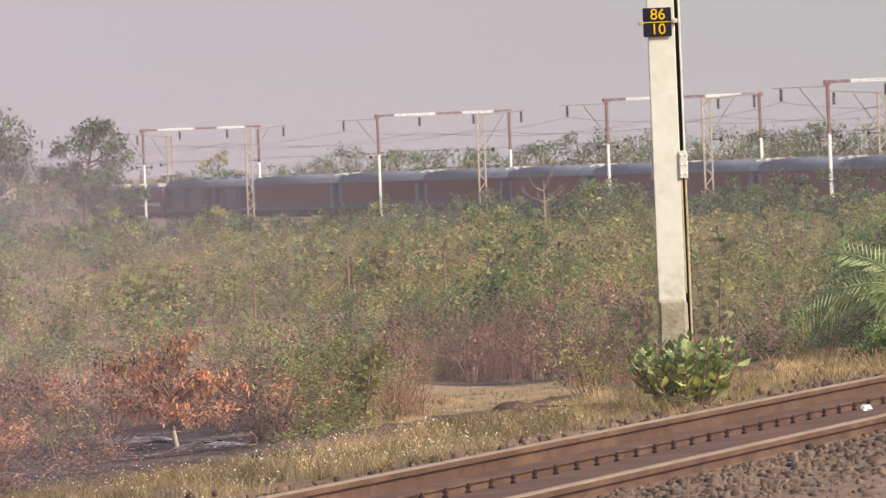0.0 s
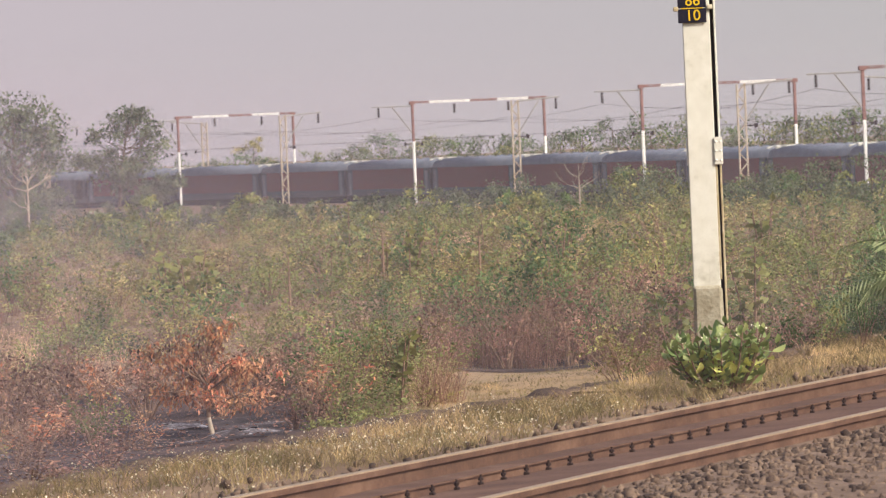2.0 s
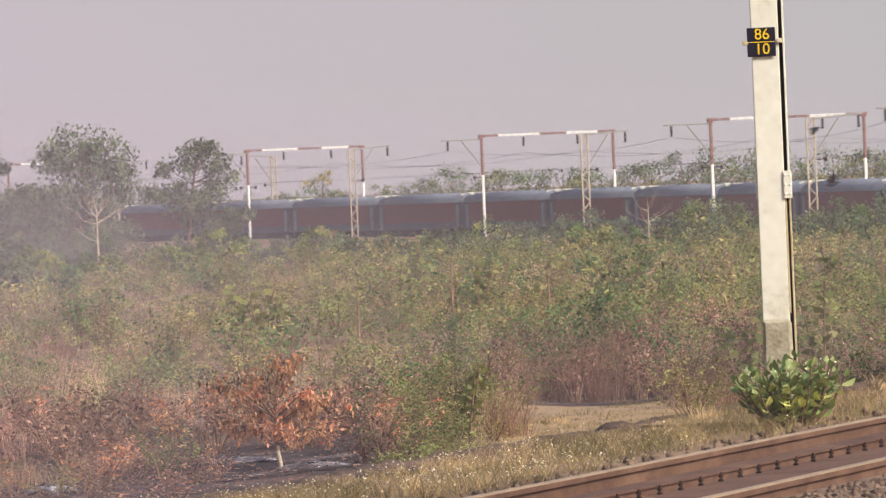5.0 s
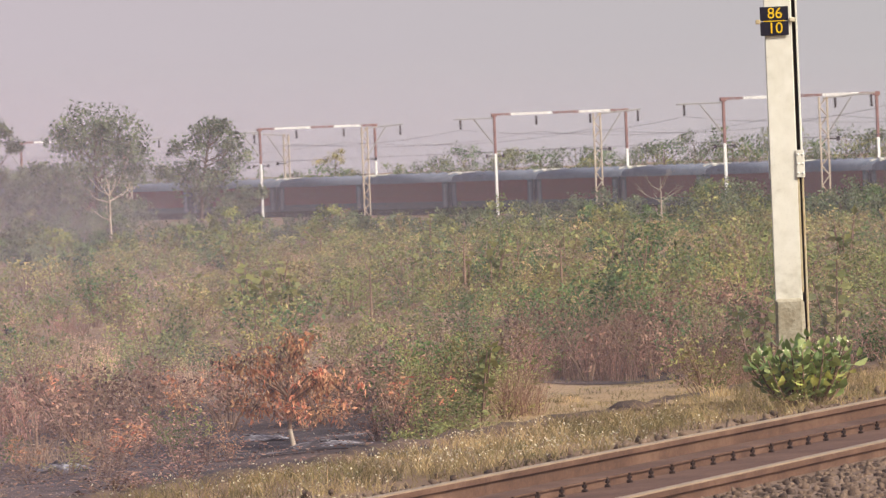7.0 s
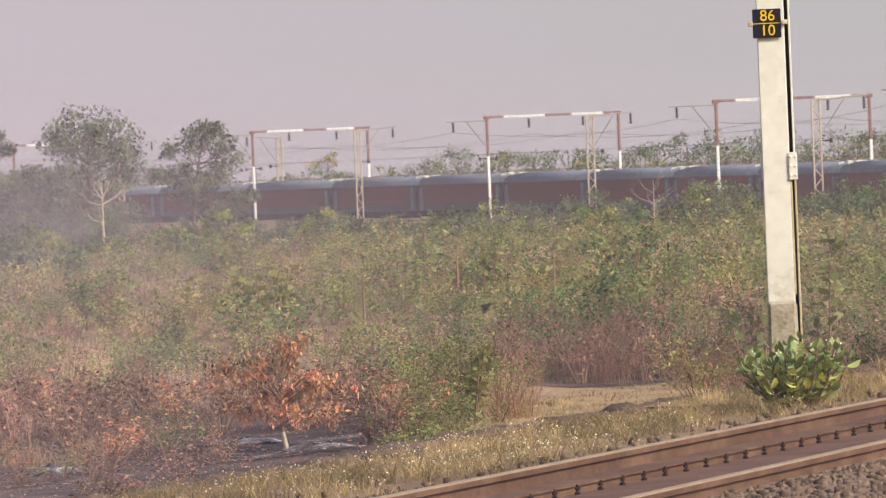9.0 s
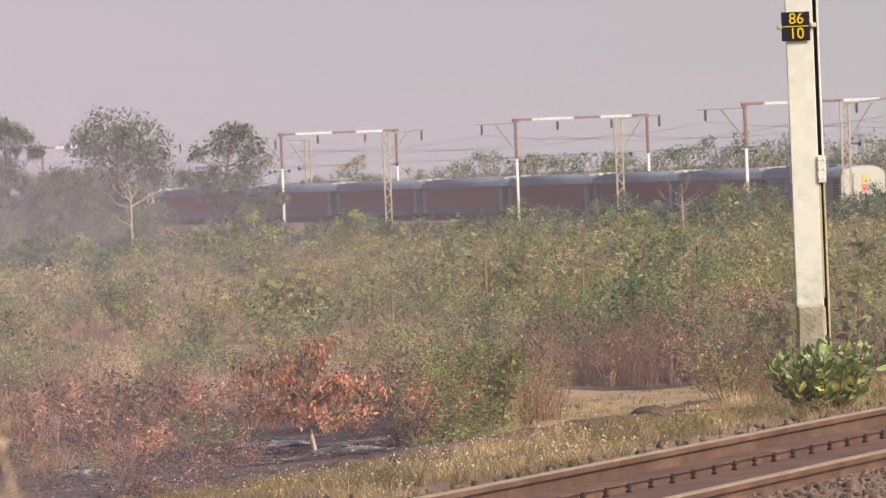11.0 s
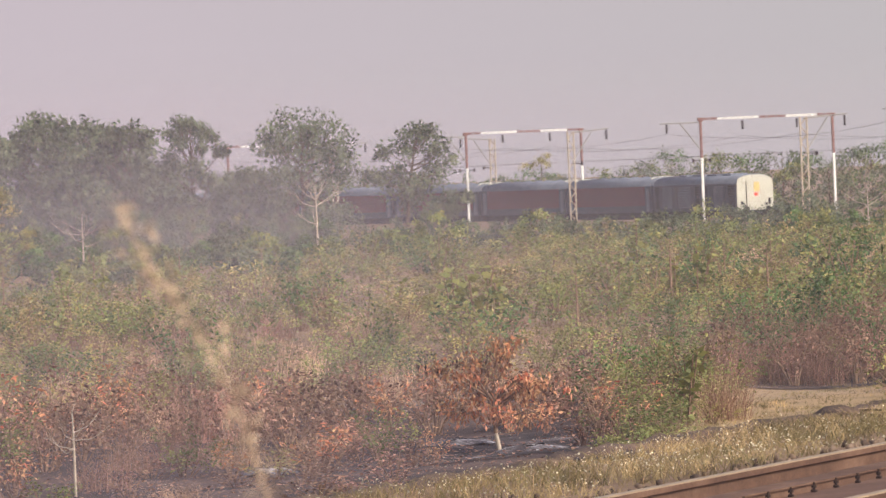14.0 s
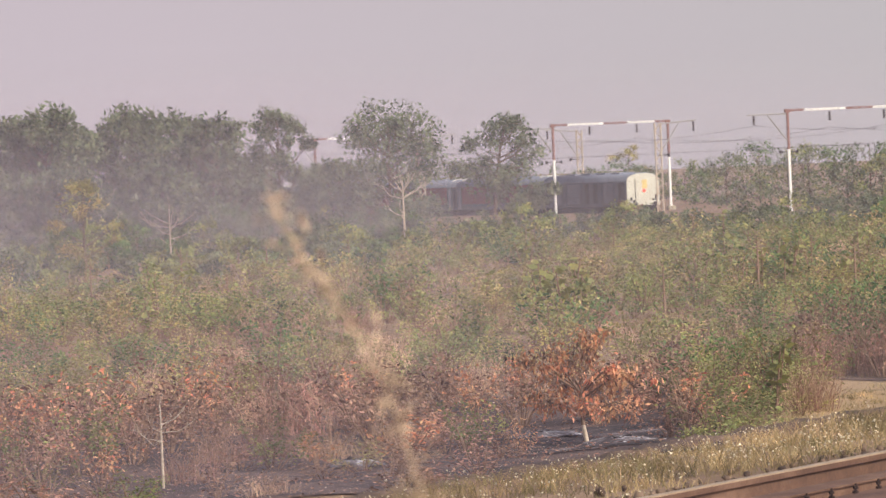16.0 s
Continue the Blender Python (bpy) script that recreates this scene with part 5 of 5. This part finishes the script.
def build_ash(b, d, r, seed):
    x, y = polar(b, d)
    rng = np.random.default_rng(seed)
    n = 18
    V = [(0, 0, 0.05)]
    for k in range(1, 5):
        for i in range(n):
            a = i * 2 * math.pi / n
            rr = r * k / 4 * (1 + 0.15 * math.sin(3 * a + seed))
            V.append((math.cos(a) * rr, math.sin(a) * rr * 1.6, 0.05 * math.cos(k / 4 * math.pi / 2) - 0.01 + rng.normal() * 0.012))
    F = [(1 + (k * n) + i, 1 + (k * n) + (i + 1) % n, 1 + (k + 1) * n + (i + 1) % n, 1 + (k + 1) * n + i) for k in range(3) for i in range(n)]
    F += [(0, 1 + (2 * i + 1) % n, 1 + (2 * i) % n, 0) for i in range(0)]
    F += [(0, 1 + 2 * i, 1 + (2 * i + 1) % n, 1 + (2 * i + 2) % n) for i in range(n // 2)]
    ob = new("ash_heap", fastmesh("ash_heap", V, F, [M["ash"]], smooth=True))
    ob.matrix_basis = pose(x, y, float(ground_z(x, y)) + 0.035)
    tagged(ob, "low heap of pale grey ash on burnt ground", "ash")


build_milkweed()
build_palm()
build_orange_sapling()
build_ash(-2.5, 53.8, 0.40, 1)
build_ash(-3.28, 55.6, 0.34, 2)
build_ash(-5.2, 51.0, 0.25, 3)


def build_litter_leaves():
    """Fallen scorched leaves and flakes of ash strewn on the burnt ground."""
    rng = np.random.default_rng(71)
    for name, label, mat, n, size in (("leaf_litter", "fallen scorched leaves strewn on burnt ground", "leaf_brown", 5200, 0.06), ("ash_flakes", "pale flakes of ash on burnt ground", "flower", 1100, 0.022)):
        b, d = np.radians(rng.uniform(-9.5, -1.2, n)), rng.uniform(45.5, 62, n)
        X, Y = d * np.sin(b), d * np.cos(b)
        v = -(X - TRACK_C[0]) * AY + (Y - TRACK_C[1]) * AX
        keep = v > 5.7
        P = np.stack([X, Y, ground_z(X, Y) + 0.02 + rng.uniform(0, 0.035, n)], 1)[keep]
        V, F = leaves(rng, P, size, 0.0, 0.5)
        V[:, 2] = np.repeat(P[:, 2], 4) + (V[:, 2] - np.repeat(P[:, 2], 4)) * 0.35
        tagged(new(name, fastmesh(name, V, F, [M[mat]])), label, "litter", kind="stuff")


build_litter_leaves()

# saplings and tufts that stand out
for b, d, k, kind, var in ((-0.92, 55.5, 0.75, "teak", 0), (-3.0, 88.0, 1.35, "teak", 1), (-2.8, 88.6, 1.25, "teak", 3), (-3.2, 89.2, 1.1, "teak", 0), (-1.35, 112.0, 1.3, "teak", 2), (-0.25, 98.0, 1.1, "teak", 3), (-0.75, 104.0, 1.2, "teak", 4), (1.9, 66.0, 1.0, "teak", 1), (2.75, 70.0, 1.2, "teak", 2), (-5.6, 50.5, 0.4, "orange", 0),
                        (-4.05, 52.0, 0.6, "green", 1), (-3.52, 52.6, 0.36, "orange", 2), (0.75, 54.5, 0.32, "straw", 0), (0.95, 54.8, 0.34, "straw", 1), (1.2, 55.4, 0.3, "straw", 2), (1.55, 56.5, 0.4, "green", 0), (0.45, 54.0, 0.28, "green", 3), (1.75, 60.0, 0.55, "green", 2),
                        (-1.78, 56.5, 0.62, "olive", 0), (-1.55, 57.4, 0.72, "green", 1), (-1.3, 58.2, 0.66, "green", 2), (-1.12, 57.0, 0.5, "green", 3), (-1.85, 60.0, 0.9, "deep", 4), (-1.45, 61.0, 0.92, "green", 0), (-1.1, 60.5, 0.85, "deep", 1), (-0.85, 60.0, 0.7, "green", 4), (-0.98, 55.9, 0.5, "teak", 2), (-1.15, 56.3, 0.45, "teak", 3), (0.3, 72.0, 1.25, "deep", 1), (0.6, 73.5, 1.15, "deep", 2), (-0.1, 71.0, 1.0, "deep", 3), (3.1, 62.0, 0.7, "deep", 0), (3.5, 63.0, 0.75, "green", 4), (3.85, 61.0, 0.55, "deep", 2)):
    x, y = polar(b, d)
    ob = plant_thing(kind, var, pose(x, y, float(ground_z(x, y)) - 0.02, 0, 0, b * 90), "plants of the field")
    ob.scale = (k * 1.15, k * 1.15, k)
for b, d, h, w, sd in ((4.2, 66.0, 1.15, 1.3, 91), (4.65, 64.6, 1.5, 1.6, 92), (5.4, 66.0, 1.45, 1.6, 93), (3.95, 69.0, 0.8, 1.0, 94), (4.6, 60.2, 0.34, 0.8, 95)):
    tree("roadside_bush", "dense dark green bush behind a wild palm", b, d, h, w, sd, mat="leaf_deep", n_leaf=4600, clumps=34, leaf=0.055, trunk=0.1, low=0.06, cat="bush", group="bushes round the palm")
tree("withered_bush", "withered reddish bush below the far railway", -2.3, 322, 2.3, 1.2, 81, mat="leaf_brown", n_leaf=420, clumps=10, leaf=0.16, trunk=0.45, low=0.5, cat="bush", wood="twig")
tree("round_bush", "dense round dark bush before the train", 1.62, 296, 2.5, 3.4, 82, mat="leaf_tree", n_leaf=3200, clumps=30, leaf=0.16, trunk=0.1, low=0.03, cat="bush")
tree("round_bush", "dense round dark bush before the train", 0.35, 296, 2.1, 3.6, 83, mat="leaf_tree", n_leaf=3200, clumps=30, leaf=0.16, trunk=0.1, low=0.03, cat="bush")


def build_marker():
    """Small orange-red board on a post beside the far line."""
    p = empty("trackside_marker", far_pose(119.0, -2.5, -3.9), "small faded orange-red marker board beside the far railway", "marker")
    bm = bmesh.new()
    box(bm, 0, 0, 0.7, 0.12, 0.12, 1.4, 0.02)
    part("post", bm, M["darksteel"], p)
    bm = bmesh.new()
    box(bm, -0.08, 0, 1.9, 0.06, 0.5, 1.1, 0.015)
    part("board", bm, M["marker"], p)


build_marker()


def build_litter():
    x, y = track_xy(6.8, 0.25)
    rng = np.random.default_rng(2)
    bm = bmesh.new()
    bmesh.ops.create_icosphere(bm, subdivisions=2, radius=0.05)
    for v in bm.verts:
        v.co *= rng.uniform(0.6, 1.2)
        v.co.z *= 0.7
    ob = part("crumpled_paper", bm, M["paper"])
    ob.matrix_basis = pose(x, y, 0.115)
    tagged(ob, "crumpled white scrap of paper between the rails", "litter")


build_litter()


# ---- birds ----
def build_bird():
    p = empty("crow", Matrix(), "black crow flying with beating wings", "bird", "crows crossing the field")
    bm = bmesh.new()
    bmesh.ops.create_uvsphere(bm, u_segments=12, v_segments=8, radius=0.5)
    bmesh.ops.scale(bm, vec=(0.13, 0.36, 0.13), verts=bm.verts)
    part("body", bm, M["bird"], p, smooth=True)
    bm = bmesh.new()
    bmesh.ops.create_uvsphere(bm, u_segments=10, v_segments=7, radius=0.05, matrix=Matrix.Translation((0, 0.2, 0.03)))
    bar(bm, (0, 0.24, 0.03), (0, 0.32, 0.02), 0.018, 5, 0.003)
    part("head", bm, M["bird"], p, smooth=True)
    bm = bmesh.new()
    vs = [bm.verts.new(c) for c in ((-0.02, -0.14, 0.0), (0.02, -0.14, 0.0), (0.07, -0.34, 0.0), (-0.07, -0.34, 0.0))]
    bm.faces.new(vs)
    bmesh.ops.solidify(bm, geom=bm.faces[:], thickness=0.01)
    part("tail", bm, M["bird"], p)
    for sgn in (-1, 1):
        bm = bmesh.new()
        pts = [(0, 0.09), (0.16, 0.13), (0.32, 0.10), (0.45, 0.0), (0.47, -0.06), (0.38, -0.09), (0.30, -0.13), (0.18, -0.12), (0, -0.1)]
        vs = [bm.verts.new((sgn * a, b, -0.09 * a * a * 2)) for a, b in pts]
        bm.faces.new(vs)
        bmesh.ops.solidify(bm, geom=bm.faces[:], thickness=0.012)
        w = part("wing", bm, M["bird"], p)
        w.location = (sgn * 0.04, 0.02, 0.04)
    return p


# distance, size, wing-beat, then seconds, bearing and elevation in degrees on the way across
FLIGHTS = (
    (185, 0.95, 4.3, ((2.7, -4.49, -0.68), (3.1, -3.41, -0.68), (3.5, -2.19, -0.66), (3.9, -0.91, -0.57), (4.3, 0.41, -0.38), (4.7, 1.83, -0.22))),
    (72, 0.36, 4.0, ((7.8, -3.87, -1.54), (8.4, -2.43, -1.48), (8.8, -1.33, -1.47), (9.2, -0.16, -1.46))),
    (230, 0.95, 3.8, ((3.5, -3.18, 0.18), (3.9, -1.50, 0.25), (4.1, -0.64, 0.26), (4.5, 0.90, 0.34))),
    (240, 0.95, 4.1, ((3.5, -2.75, 0.43), (3.9, -1.15, 0.45), (4.1, -0.29, 0.46))),
    (230, 0.9, 4.4, ((3.5, -1.68, 0.17), (3.9, 0.19, 0.35), (4.1, 1.12, 0.40))),
    (240, 0.9, 3.9, ((3.5, -0.98, 0.33), (3.9, 0.91, 0.41), (4.5, 2.94, 0.61))),
)
BIRDS = []
for flight in FLIGHTS:
    BIRDS.append((build_bird() if not BIRDS else copy_thing(BIRDS[0][0], Matrix()), *flight))


# ---- grass stalk close to the lens ----
def build_stalk():
    p = empty("grass_stalk", Matrix(), "dry feathery grass stalk swaying close to the lens", "grass")
    rng = np.random.default_rng(4)
    pts = [np.array([-0.46 * max(0.0, z - 1.25) + 0.012 * math.sin(17 * z), 0.0, z]) for z in np.linspace(-0.02, 1.74, 40)]
    part("stem", fastmesh("stem", *merge([tube_arrays(pts[i], pts[i + 1], 0.0022, 0.0014, 5) for i in range(39)]), [M["stalk"]]), None, p)
    P = np.vstack([pts[i] + (pts[min(39, i + 1)] - pts[i]) * rng.uniform(0, 1, (21, 1)) + rng.normal(size=(21, 3)) * 0.0125 for i in range(22, 40)])
    tagged(part("plume", fastmesh("plume", *leaves(rng, P, 0.017, -0.4, 0.3), [M["stalk"]]), None, p), kind="stuff")
    return p


STALK = build_stalk()


# ---- everything that moves ----
def motions():
    for ob, s0 in VEHICLES:
        rows = []
        for t in range(0, 17):
            rows.append((t, far_pose(s0 + SPEED * t, TRAIN_OFF, FAR_RAIL_Z)))
        walk(ob, rows)
    for ob, d, size, beat, way in BIRDS:
        (ta, ba, ea), (tb, bb, eb) = way[0], way[1]
        (tc, bc, ec), (td, bd, ed) = way[-2], way[-1]
        first, last = (bb - ba) / (tb - ta), (bd - bc) / (td - tc)
        stops = [(0.0, ba - first * ta, ea)] + list(way) + [(16.0, bd + last * (16.0 - td), ed + 0.4)]
        rows = [(t, pose(d * radians(b), d, EYE[2] + d * math.tan(radians(e)), 6, -12, -78)) for t, b, e in stops]
        walk(ob, rows)
        ob.scale = (size, size, size)
        for w in [c for c in ob.children if c.name.startswith("wing")]:
            sg = 1 if w.location.x > 0 else -1
            base = w.location.copy()
            wr = []
            k = 0
            t = 0.0
            while t < 16.0:
                wr.append((t, pose(*base, 0, -sg * (38 if k % 2 else -28), 0)))
                t += 0.5 / beat
                k += 1
            wr.append((16.0, pose(*base)))
            walk(w, wr)
    rows = []
    for t, b in ((0, -6.4), (0.5, -6.1), (0.7, -5.4), (0.95, -3.85), (1.2, -4.6), (1.7, -6.0), (4.7, -6.5), (7, -6.7), (9.2, -6.7), (11.4, -6.5), (12.0, -6.4), (12.5, -3.6), (12.9, -4.0), (13.4, -6.7), (13.9, -6.0), (14.5, -5.4), (14.9, -4.8), (15.4, -4.2), (16, -5.2)):
        X = 6.0 * math.tan(radians(b)) + 0.16
        rows.append((t, pose(X, 6.0, float(ground_z(-0.4, 6.0)), 0, 0, 0)))
    walk(STALK, rows)


motions()
